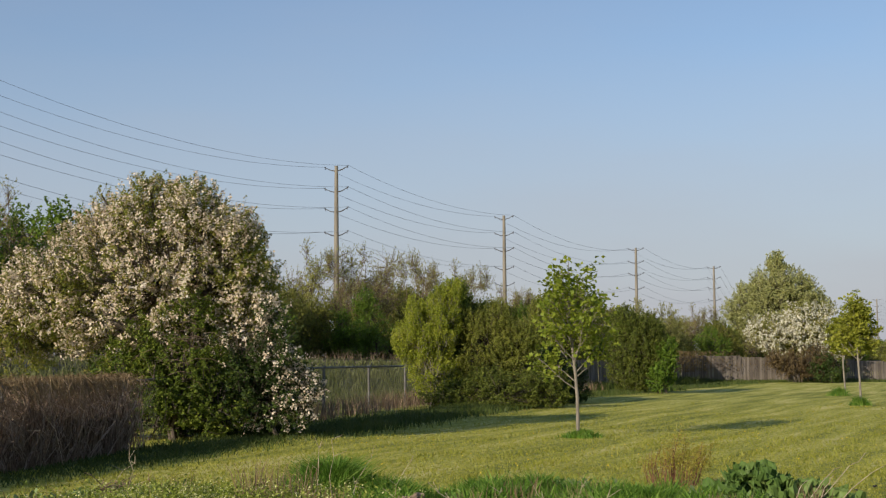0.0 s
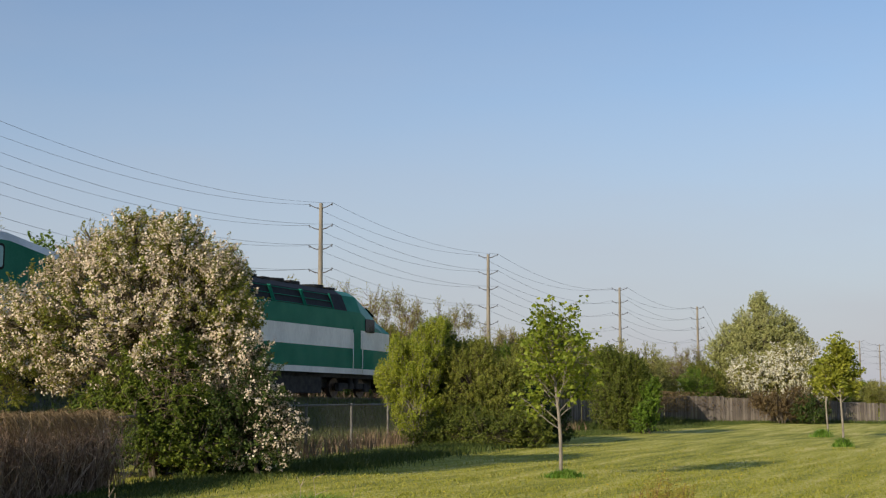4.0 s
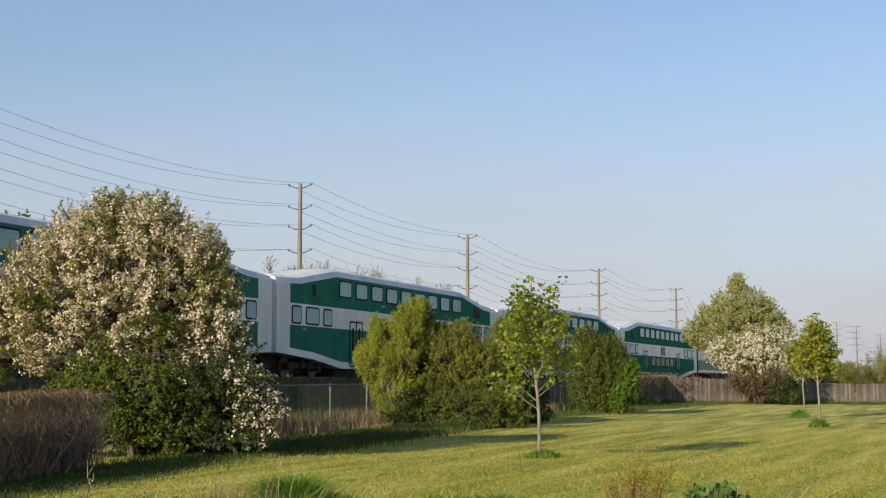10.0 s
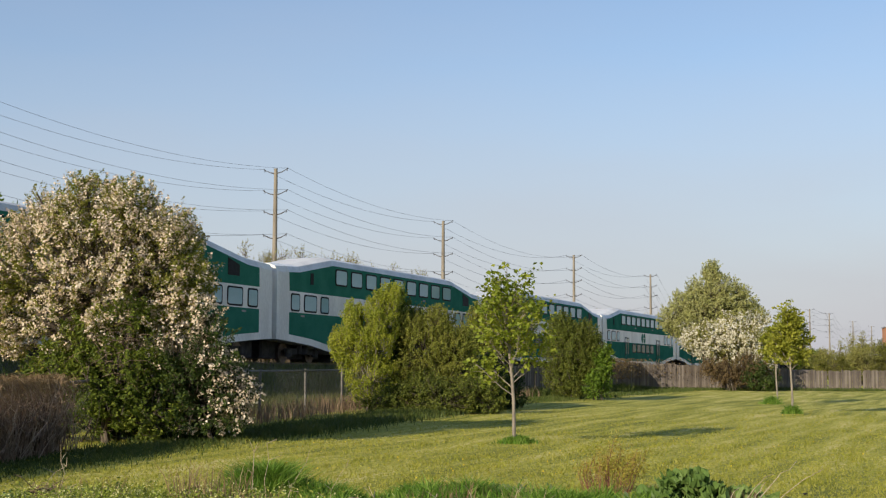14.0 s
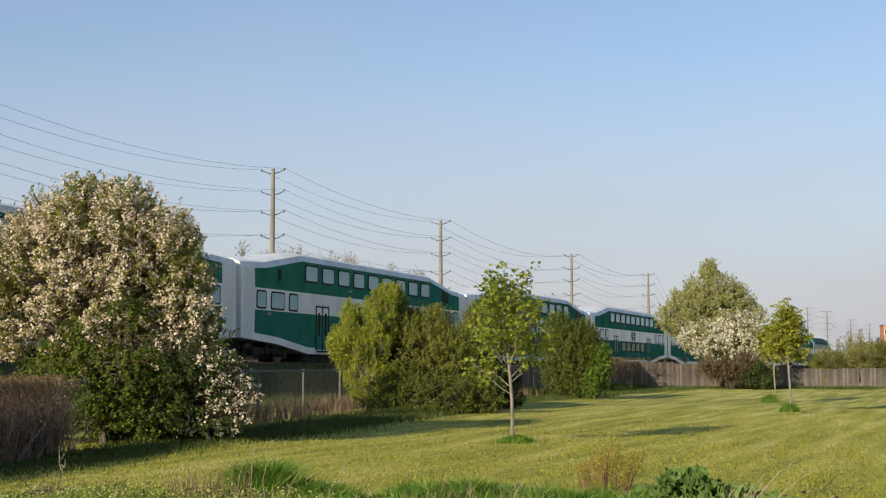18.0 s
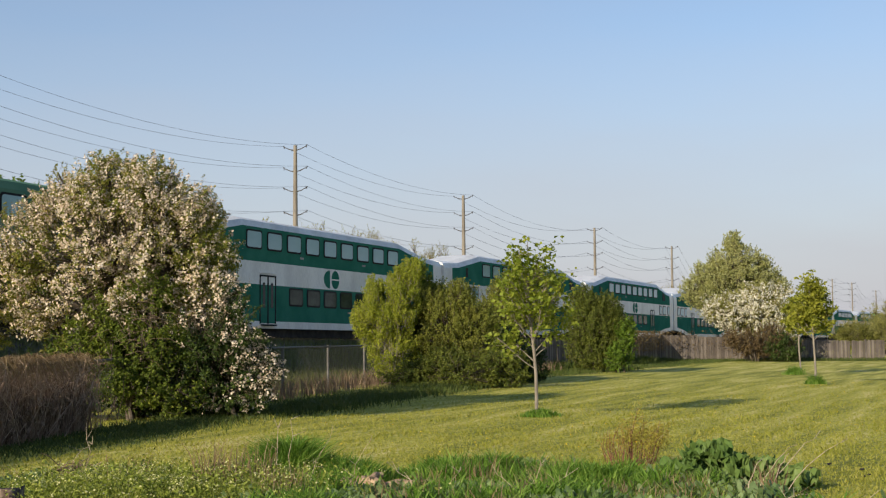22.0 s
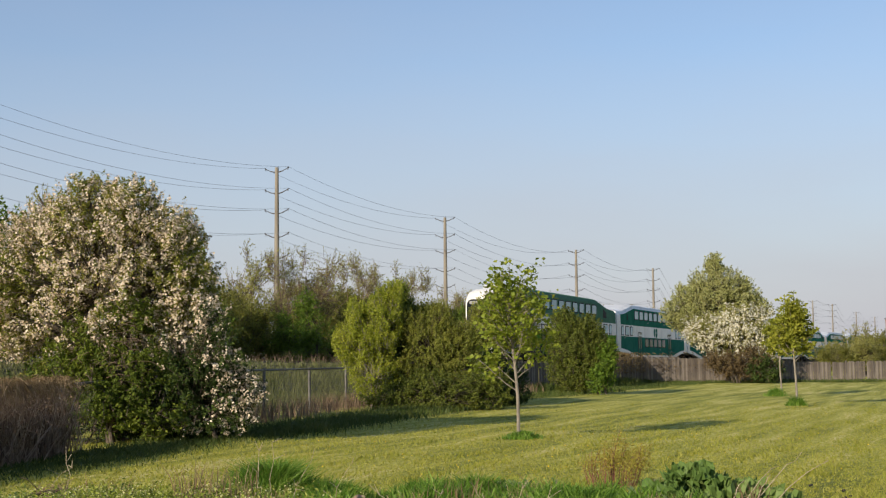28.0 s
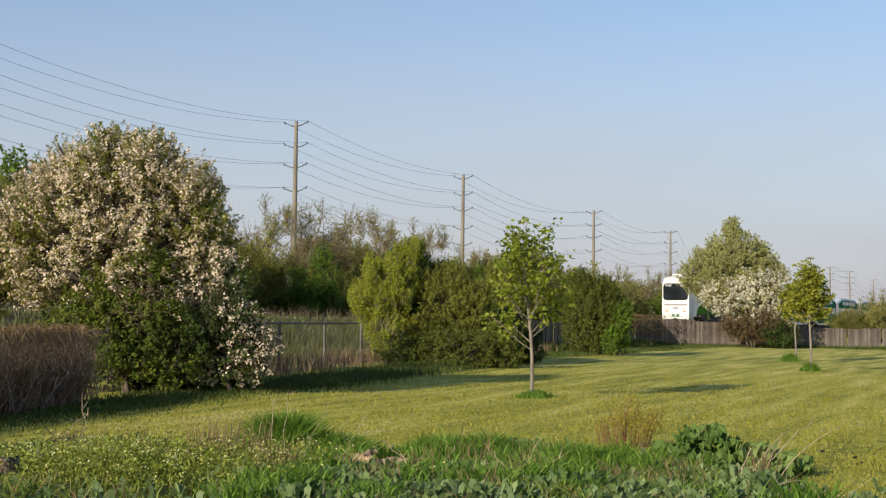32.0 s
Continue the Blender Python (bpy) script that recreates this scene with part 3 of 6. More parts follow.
dead = Soup()
_rng = np.random.default_rng(19)
for _ in range(46):
    _a = np.array([-6.6 + _rng.normal(0, 0.35), 27.1 + _rng.normal(0, 0.1), 1.9 + _rng.normal(0, 0.35)])
    _d = np.array([_rng.uniform(-0.5, 0.6), _rng.normal(0, 0.15), _rng.uniform(-0.35, 0.25)])
    dead.tube([_a, _a + _d * 0.5 + [0, 0, 0.06], _a + _d], [0.005, 0.004, 0.002], 4)
tagged(part("dead_twigs", dead, M_TWIG), "bare brown twigs caught in the apple tree's lower branches", "branch", kind="stuff")

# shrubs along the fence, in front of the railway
# the shade under the apple is put into this shrub's dark leaf colour
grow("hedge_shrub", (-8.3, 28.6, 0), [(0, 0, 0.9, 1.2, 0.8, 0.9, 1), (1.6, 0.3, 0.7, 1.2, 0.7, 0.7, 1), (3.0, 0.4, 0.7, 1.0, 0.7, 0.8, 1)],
    460, 26, 0.14, 0.085, M_SHADED_DARKLEAF, "undergrowth round the foot of the apple tree, shade put into its dark leaves", "shrub", 14, 0.04, 4, twigs=0.4)
grow("spring_shrub", (-2.45, 47.0, 0), [
    (-0.35, 0, 2.5, 0.7, 0.8, 1.0, 2.4), (0.35, 0, 2.9, 0.65, 0.8, 1.2, 2.4), (-0.6, 0, 3.3, 0.35, 0.4, 0.5, 0.7), (0.7, 0, 3.9, 0.35, 0.4, 0.5, 0.7), (0.3, 0.1, 3.7, 0.35, 0.4, 0.5, 0.6), (-0.9, 0, 2.3, 0.5, 0.5, 0.75, 1.0), (0.05, 0, 1.3, 0.95, 0.6, 0.9, 1.5)],
    1900, 32, 0.135, 0.066, M_YELLOWLEAF, "tall shrub in fresh yellow-green spring leaf", "shrub", 21, 0.016, 9, twigs=0.6, twig_r=0.009, bark=M_YBARK, rise=1.5, grain=2.2)
grow("leafy_shrub", (-1.5, 48.4, 0), [
    (0, 0, 2.4, 0.8, 0.8, 1.3, 2), (-0.1, 0, 3.8, 0.45, 0.5, 0.65, 1), (0.45, 0, 3.1, 0.5, 0.6, 0.8, 1), (0, 0, 1.1, 0.9, 0.8, 0.9, 1.0)],
    900, 30, 0.14, 0.068, M_LEAFY, "upright green shrub standing among the hedge", "shrub", 27, 0.05, 5, twigs=0.5, twig_r=0.009, rise=1.0, grain=2.0)
grow("olive_shrub", (-0.35, 47.6, 0), [
    (-0.1, 0, 1.9, 1.3, 1.1, 1.6, 3), (0.75, 0, 1.7, 0.95, 1.0, 1.35, 2.0), (0.2, 0, 3.0, 0.7, 0.7, 0.7, 1.0), (-0.75, 0, 2.9, 0.7, 0.7, 0.75, 1.0), (1.15, 0, 2.4, 0.6, 0.6, 0.6, 0.8), (-0.9, 0, 1.2, 0.7, 0.7, 1.1, 1.0), (0.4, 0, 0.9, 1.4, 0.8, 0.85, 1.6)],
    2900, 32, 0.125, 0.062, M_OLIVE, "broad shrub with olive and reddish young leaves", "shrub", 22, 0.05, 5, twigs=0.6, twig_r=0.009, rise=0.8, grain=2.0)
grow("bramble", (-0.1, 45.4, 0), [(-1.7, 0.2, 0.45, 1.0, 0.7, 0.55, 1), (0, 0, 0.55, 1.3, 0.8, 0.7, 1.5), (1.4, 0.6, 0.6, 1.0, 0.8, 0.8, 1.3), (-0.6, 0.3, 0.8, 0.8, 0.6, 0.6, 0.8)],
    900, 26, 0.13, 0.075, M_HEDGE, "low tangled bramble spreading from the hedge onto the lawn", "shrub", 28, 0.02, 6, twigs=0.7, twig_r=0.008, grain=1.8)
grow("bramble", (1.9, 49.6, 0), [(-0.4, 0, 0.7, 1.0, 0.8, 0.9, 1.5), (0.5, 0.6, 0.6, 0.8, 0.8, 0.75, 1), (-0.6, 0.5, 1.2, 0.7, 0.6, 0.6, 0.8)],
    700, 26, 0.14, 0.08, M_SHADED_DARKLEAF, "low tangled bramble spreading from the hedge onto the lawn", "shrub", 29, 0.02, 6, twigs=0.7, twig_r=0.008, grain=1.8)
# dark leaves here stand for the hedge's shaded inside
grow("shade_dark_shrub", (1.45, 53.0, 0), [(0, 0, 0.95, 1.2, 0.9, 1.0, 2), (0.6, 0.2, 0.8, 0.8, 0.9, 0.8, 1.5), (-1.1, -0.2, 0.9, 0.9, 0.8, 0.9, 1), (0.0, 0.3, 1.6, 0.9, 0.8, 0.6, 1)],
    800, 26, 0.17, 0.09, M_SHADED_DARKLEAF, "dense shrub filling the hedge, its dark green standing for shade", "shrub", 26, 0.05, 5, twigs=0.5)
grow("scrub_tree", (2.7, 71.0, 0), [(-0.6, 0, 3.2, 1.3, 1.2, 1.5, 2), (1.0, 0, 3.3, 1.3, 1.1, 1.3, 2), (0.9, 0, 4.7, 0.9, 0.9, 0.8, 1), (-0.4, 0, 4.4, 0.8, 0.9, 0.7, 0.8), (-1.2, 0, 1.6, 0.9, 0.9, 1.5, 1.2)],
    1700, 30, 0.17, 0.085, M_OLIVE, "olive scrub tree leaning over the board fence", "tree", 25, 0.07, 4, twigs=0.8, twig_r=0.013, rise=0.6, grain=1.6)
grow("round_shrub", (6.3, 64.8, 0), [
    (-0.1, 0, 2.1, 1.45, 1.2, 1.85, 4), (-0.5, 0, 3.3, 0.75, 0.9, 0.85, 1.2), (0.9, 0, 1.9, 0.9, 0.9, 1.1, 1.5), (0.5, 0, 3.0, 0.8, 0.8, 0.7, 1.0), (-0.2, 0, 1.0, 1.2, 1.0, 1.0, 1.4)],
    2300, 30, 0.16, 0.078, M_HEDGE, "rounded shrub by the fence, leaves turning from olive to green", "shrub", 23, 0.05, 5, twigs=0.5, twig_r=0.012, rise=0.8, grain=1.7)
grow("leafy_shrub", (7.3, 63.6, 0), [(0, 0, 0.7, 0.6, 0.6, 0.65, 1), (0.25, 0.2, 1.5, 0.5, 0.5, 0.7, 0.9), (0.5, 0.3, 2.2, 0.35, 0.4, 0.4, 0.3)],
     240, 26, 0.17, 0.12, M_BELTG, "low bright green shrub at the lawn's edge", "shrub", 24, 0.04, 3)


# staked-out young maples on the lawn
M_MAPLEOLD = foliage("turning_maple_leaf", [(0.17, 0.20, 0.025), (0.32, 0.34, 0.045), (0.47, 0.45, 0.075)], 0.45)


def young_maple(x, y, h, seed, width, boughs, leaf, mat, label, fork=1.45, lean=0.0, thick=0.036, low=(), per=9):
    """A straight stem with steep boughs, side shoots, and broad leaves bunched at their ends."""
    rng = np.random.default_rng(seed)
    thing = root("young_tree", pose(x, y, float(ground_z(x, y))), label, "tree", "young trees on the lawn")
    wood, cr = Soup(), Soup()
    ends = []

    def stem(z):
        return np.array([lean * z + 0.03 * math.sin(z * 2.1 + seed), 0.02 * math.sin(z * 1.7), z])

    zs = np.linspace(-0.05, h * 0.97, 9)
    wood.tube([stem(z) for z in zs], np.interp(zs, [0, fork, h], [thick * 1.25, thick, thick * 0.15]), 8)
    todo = [(fork + (h * 0.80 - fork) * (i / boughs) ** 1.05, i * 2.4 + rng.uniform(-0.4, 0.4), None) for i in range(boughs)] + list(low)
    for z0, az, reach in todo:
        u = (z0 - fork) / (h - fork)
        L = reach or (1.25 - 0.85 * max(0, u)) * rng.uniform(0.8, 1.15) * width
        el = rng.uniform(0.62, 0.95) if not reach else 0.62
        d = np.array([math.cos(az) * math.cos(el), math.sin(az) * math.cos(el), math.sin(el)])
        a = stem(z0)
        q = np.linspace(0, 1, 5)[:, None]
        line = a + d * L * q + np.array([0, 0, 0.10]) * L * q * q + np.append(np.zeros((1, 3)), rng.normal(size=(4, 3)) * 0.02, 0)
        line[:, 2] = np.minimum(line[:, 2], h * rng.uniform(0.86, 0.99))
        wood.tube(line, np.linspace(thick * 0.42, thick * 0.10, 5), 5)
        ends.append(line[-1])
        for _ in range(4 + int(L * 9)):
            w = rng.uniform(0.28, 1.0)
            b = a + d * L * w + np.array([0, 0, 0.10]) * L * w * w
            e = b + (rng.normal(size=3) * 0.8 + d * 0.5 + [0, 0, 0.15]) * rng.uniform(0.10, 0.24) * width
            wood.tube([b, (b + e) / 2 + [0, 0, 0.02], e], [thick * 0.13, thick * 0.10, thick * 0.05], 4)
            ends.append(e)
    for z in np.linspace(h * 0.82, h * 0.98, 4):
        ends.append(stem(z))
    ends = np.array(ends)
    k = rng.integers(per // 2, per + 4, len(ends))
    p = np.repeat(ends, k, 0) + np.clip(rng.normal(size=(int(k.sum()), 3)), -1.6, 1.6) * [0.085, 0.085, 0.055]
    leaf_faces(cr, p, leaf, rng, 0.9, 0.95)
    part("trunk", wood, M_YBARK, thing)
    part("crown", cr, mat, thing)
    return thing


young_maple(1.55, 28.7, 3.8, 31, 0.98, 22, 0.09, M_MAPLE, "slender young maple with sparse yellow-green leaves on the lawn", 1.35, -0.05, 0.032,
            ((1.0, 3.05, 1.1), (1.25, 0.2, 0.75), (1.15, 2.6, 0.7)), 11)
young_maple(12.2, 47.4, 4.0, 32, 0.78, 26, 0.10, M_MAPLEOLD, "young maple with a full crown of yellow-olive leaves on the lawn", 1.5, 0.0, 0.034, (), 20)
young_maple(14.95, 60.6, 3.9, 33, 0.74, 24, 0.11, M_MAPLEOLD, "young maple with a full crown of yellow-olive leaves on the lawn", 1.6, 0.0, 0.034, (), 18)

# the tall tree, the white thorn and the rusty scrub further along
grow("round_tree", (19.2, 97.0, 0), [
    (0.2, 0, 4.9, 3.2, 2.4, 2.3, 4), (0.4, 0, 6.7, 2.2, 1.7, 1.7, 2.2), (-1.4, 0, 6.0, 1.4, 1.4, 1.4, 1.1), (2.0, 0, 6.0, 1.5, 1.3, 1.4, 1.3), (0.1, 0, 8.3, 0.75, 0.7, 0.8, 0.5), (-2.5, 0, 4.9, 1.2, 1.2, 1.2, 0.8), (3.0, 0, 5.2, 1.0, 1.0, 1.0, 0.6)],
    3000, 28, 0.22, 0.115, M_ROUND, "tall rounded tree in pale new leaf behind the fence", "tree", 41, 0.2, 1, twigs=0.5, twig_r=0.02, grain=1.3, rise=0.7)
grow("white_thorn", (18.9, 91.5, 0), [
    (-0.8, 0, 3.3, 1.7, 1.5, 1.4, 2.5), (1.2, 0, 3.7, 1.7, 1.5, 1.6, 2.8), (2.3, 0, 3.2, 1.2, 1.2, 1.6, 1.8), (-2.0, 0, 3.6, 0.9, 1.0, 0.9, 0.8), (0.3, 0, 2.6, 1.7, 1.4, 1.1, 1.5), (2.5, 0, 1.8, 1.0, 1.0, 1.0, 0.9), (2.5, 0, 4.8, 0.8, 0.7, 0.6, 0.5), (0.4, 0, 4.7, 0.8, 0.7, 0.6, 0.4)],
    1500, 28, 0.2, 0.11, M_PALE, "broad thorn tree covered in white blossom", "tree", 42, 0.12, 2, bloom=(M_WHITEBLOOM, 1.1, 0.105, 0.8, 9, 0.56, 0.4), twigs=0.4, grain=1.5)
grow("rusty_shrub", (19.3, 90.0, 0), [(0, 0, 1.2, 1.8, 1.0, 0.9, 2), (1.2, 0, 1.4, 1.2, 0.9, 1.1, 1.5), (-1.3, 0, 1.5, 0.9, 0.8, 0.6, 1), (2.1, 0, 0.9, 1.1, 0.9, 0.8, 1)],
     620, 26, 0.2, 0.10, M_RUST, "rust-brown scrub leaning over the wooden fence", "shrub", 43, 0.05, 4, twigs=0.9)
grow("leafy_shrub", (21.0, 89.5, 0), [(0, 0, 0.9, 1.2, 0.9, 0.9, 1)], 180, 24, 0.2, 0.12, M_SHADED_DARKLEAF, "low dark green shrub under the thorn", "shrub", 44, 0.04, 3)


# the belt of scrub and trees behind the railway
def belt_kind(kind, seed):
    rng = np.random.default_rng(seed)
    lob = [(0, 0, 3.0, 2.0, 1.8, 2.2, 3)]
    if kind == "bare":
        lob = [(rng.normal(0, 0.9), rng.normal(0, 0.7), rng.uniform(2.6, 6.0), rng.uniform(0.35, 0.7), rng.uniform(0.35, 0.7), rng.uniform(0.6, 1.0), 1.0) for _ in range(12)]
    for _ in range(3 if kind == "bare" else 6):
        lob.append((rng.uniform(-1.8, 1.8), rng.uniform(-1.2, 1.2), rng.uniform(1.5, 5.4), rng.uniform(0.7, 1.5), rng.uniform(0.7, 1.3), rng.uniform(0.7, 1.4), rng.uniform(0.6, 1.4)))
    mat, share, tw, tall, text = {
        "olive": (M_BELT, 1.0, 0.6, 1.0, "scrubby tree in olive spring leaf beyond the railway"),
        "green": (M_BELTG, 1.0, 0.5, 1.0, "leafy green scrub tree beyond the railway"),
        "bare": (M_PALE, 0.5, 3.0, 1.1, "nearly bare scrub tree with pale budding twigs beyond the railway"),
        "pale": (M_PALE, 0.8, 0.8, 1.05, "scrub tree in thin pale-green leaf beyond the railway")}[kind]
    lob = [(a, b, c * tall, d, e, f, g) for a, b, c, d, e, f, g in lob]
    return grow("scrub_tree", (0, 0, -60), lob, 620, max(3, int(17 * share)), 0.26 if share > 0.5 else 0.17, 0.15 if share > 0.5 else 0.085, mat, text, "tree", seed, 0.09 if kind != "bare" else 0.04, 3 if kind != "bare" else 2, group="scrub behind the railway",
                twigs=min(tw, 1.0), twig_r=0.012, bark=M_TWIG if kind == "bare" else None)


def build_belt():
    rng = np.random.default_rng(77)
    kinds = {k: [belt_kind(k, 50 + 7 * i + j) for j in range(2)] for i, k in enumerate(("olive", "green", "bare", "pale"))}
    order = []
    for s in np.arange(16, 120, 2.6):
        order.append((s, rng.uniform(37.5, 39.5), rng.choice(["olive", "green", "olive", "olive"]), rng.uniform(0.62, 0.86)))
        order.append((s + 1.2, rng.uniform(42, 46), rng.choice(["bare", "pale", "bare", "olive"]), rng.uniform(0.95, 1.25)))
    for s in np.arange(120, 330, 4.2):
        order.append((s, rng.uniform(37.5, 41), rng.choice(["olive", "pale", "green"]), rng.uniform(0.75, 1.1)))
        order.append((s + 2, rng.uniform(45, 52), rng.choice(["pale", "bare", "olive"]), rng.uniform(1.0, 1.35)))
    for s, n, k, sc in order:
        x, y = flat(s, n)
        z = float(ground_z(x, y))
        copy_thing(kinds[k][int(rng.integers(2))], pose(x, y, z, 0, 0, rng.uniform(0, 360)) @ Matrix.Diagonal((sc * rng.uniform(0.9, 1.15), sc, sc * rng.uniform(0.9, 1.12), 1)))
    # the big green tree near the apple, and a small fir
    x, y = flat(46, 41)
    copy_thing(kinds["green"][0], pose(x, y, float(ground_z(x, y)), 0, 0, 40) @ Matrix.Diagonal((1.35, 1.35, 1.38, 1)))
    x, y = flat(41, 42)
    copy_thing(kinds["green"][1], pose(x, y, float(ground_z(x, y)), 0, 0, 90) @ Matrix.Diagonal((1.3, 1.3, 1.3, 1)))
    for s, n, sc in ((49, 44, 1.4), (43.5, 44.5, 1.5)):
        x, y = flat(s, n)
        copy_thing(kinds["green"][0], pose(x, y, float(ground_z(x, y)), 0, 0, s * 5) @ Matrix.Diagonal((sc, sc, sc, 1)))
    for X, Y, k, sc in ((-11.2, 79.5, "olive", 0.75), (-9.9, 80.5, "green", 0.7), (-12.8, 77.0, "olive", 0.7)):
        copy_thing(kinds[k][0], pose(X, Y, float(ground_z(X, Y)) - 0.3, 0, 0, X * 37) @ Matrix.Diagonal((sc, sc, sc * 0.8, 1)))
    # scrub on the near side, far along the fence
    for X, Y, k, sc in ((36.5, 118, "pale", 0.62), (39.5, 119, "olive", 0.72), (33.8, 117, "olive", 0.5), (35, 121, "pale", 0.6), (42.5, 121, "pale", 0.8), (38, 124, "pale", 0.7), (41, 130, "pale", 0.75), (45, 133, "olive", 0.6), (49, 134, "pale", 0.62), (38.5, 138, "olive", 0.5), (54, 136, "olive", 0.7), (58, 140, "pale", 0.8), (43, 142, "pale", 0.6), (51, 150, "olive", 0.75)):
        copy_thing(kinds[k][0], pose(X, Y, float(ground_z(X, Y)) - 0.1, 0, 0, X * 31) @ Matrix.Diagonal((sc * 1.2, sc * 1.2, sc, 1)))
    # scrub along the near fence, out of view, added to shade the lawn's edge
    for X, Y, k, wide, tall in ((-12.4, 18.4, "olive", 0.62, 0.52), (-7.9, 38.2, "green", 0.58, 0.88), (-7.5, 35.0, "olive", 0.58, 0.92)):
        copy_thing(kinds[k][1], pose(X, Y, float(ground_z(X, Y)), 0, 0, X * 17) @ Matrix.Diagonal((wide, wide, tall, 1)))
    for ks in kinds.values():
        for ob in ks:
            x, y = flat(float(rng.uniform(60, 110)), float(rng.uniform(47, 50)))
            ob.matrix_basis = pose(x, y, float(ground_z(x, y)), 0, 0, 0)


build_belt()


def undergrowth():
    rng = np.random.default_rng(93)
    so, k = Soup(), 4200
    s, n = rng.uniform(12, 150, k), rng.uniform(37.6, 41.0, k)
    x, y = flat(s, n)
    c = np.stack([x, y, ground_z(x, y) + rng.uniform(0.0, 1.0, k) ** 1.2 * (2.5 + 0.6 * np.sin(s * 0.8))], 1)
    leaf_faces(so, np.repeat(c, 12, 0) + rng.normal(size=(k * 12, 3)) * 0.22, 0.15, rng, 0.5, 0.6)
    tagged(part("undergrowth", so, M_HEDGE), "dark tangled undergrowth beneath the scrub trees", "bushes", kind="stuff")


def far_woods():
    rng = np.random.default_rng(91)
    so = Soup()
    ang = np.radians(rng.uniform(-75, 75, 2600))
    r = rng.uniform(420, 620, 2600)
    c = np.stack([np.sin(ang) * r, np.cos(ang) * r, rng.uniform(0, 1, 2600) ** 0.7 * (9 + 5 * np.sin(ang * 37))], 1)
    p = np.repeat(c, 14, 0) + rng.normal(size=(2600 * 14, 3)) * 1.2
    leaf_faces(so, p, 1.0, rng, 0.5, 0.8)
    tagged(part("far_woods", so, M_PALE), "hazy pale-green woods along the horizon", "woods", kind="stuff")


def near_woods():
    """The woods on the other side of the lawn, which the coaches' paint mirrors."""
    rng = np.random.default_rng(92)
    so, k = Soup(), 2400
    ang = np.radians(rng.uniform(80, 280, k))
    r = rng.uniform(105, 130, k)
    c = np.stack([np.sin(ang) * r, np.cos(ang) * r, rng.uniform(0, 1, k) ** 0.8 * (13.5 + 2.0 * np.sin(ang * 21) + 1.5 * np.sin(ang * 57))], 1)
    leaf_faces(so, np.repeat(c, 14, 0) + rng.normal(size=(k * 14, 3)) * 1.2, 1.5, rng, 0.5, 0.8)
    tagged(part("dark_woods", so, M_SHADED_DARKLEAF), "dark green woods along the other side of the lawn", "woods", kind="stuff")


def apartment_block():
    """A brick block of flats far beyond the lawn."""
    brick = surface("orange_brick", (0.40, 0.17, 0.085), (0.52, 0.25, 0.13), 2, 0.9, bump=0.2, fine=12)
    x, y, wide, deep, h = 124.5, 380.0, 26.0, 14.0, 12.8
    thing = root("apartment_building", pose(x, y, 0, 0, 0, -14), "orange-brick block of flats with white-framed windows, far off", "building")
    part("wall", Soup().box((wide / 2, deep / 2, h / 2), (wide, deep, h), bevel=0.05), brick, thing)
    part("roof", Soup().box((wide / 2, deep / 2, h + 0.15), (wide + 0.4, deep + 0.4, 0.3), bevel=0.1), M_GREY, thing)
    frame_mesh = Soup().box((0, 0, 0), (1.5, 0.12, 1.5), bevel=0.02).mesh("window", M_WHITE)
    pane_mesh = Soup().box((0, -0.05, 0), (1.26, 0.06, 1.26)).mesh("pane", M_DARKGLASS)
    for floor in range(4):
        for col in range(8):
            w = part("window", frame_mesh, None, thing)
            w.location = (0.95 + col * 3.3, -0.02, 1.9 + floor * 3.0)
            part("pane", pane_mesh, None, w)


undergrowth()
apartment_block()
far_woods()
near_woods()


# ---- fences ----
M_DEAD = foliage("dead_stalk", [(0.09, 0.06, 0.042), (0.20, 0.14, 0.095), (0.36, 0.27, 0.18)], 0.2, 0.9)
M_VERGE = foliage("verge_weed", [(0.09, 0.105, 0.035), (0.17, 0.185, 0.065), (0.26, 0.25, 0.11)], 0.4)
FENCE = [(-9.6, 10.5), (-7.55, 20.2), (-7.2, 25.6), (-6.3, 36.0), (-3.7, 51.0), (3.6, 69.3)]
WOODEN = [(3.6, 69.3), (13.6, 92.5), (18.5, 93.6), (24.0, 94.3), (30.0, 95.3), (47.0, 98.5)]
CHAIN_TOP, WOOD_TOP = 1.46, 1.55


def along(line, step):
    """Points at even steps on a broken line, each with the way the line runs there."""
    out = []
    for (ax, ay), (bx, by) in zip(line, line[1:]):
        d = math.hypot(bx - ax, by - ay)
        k = max(1, round(d / step))
        out += [(ax + (bx - ax) * i / k, ay + (by - ay) * i / k, math.atan2(by - ay, bx - ax), d / k) for i in range(k)]
    return out


def chain_top(y):
    return float(np.interp(y, [10, 26, 36], [1.26, 1.28, CHAIN_TOP]))


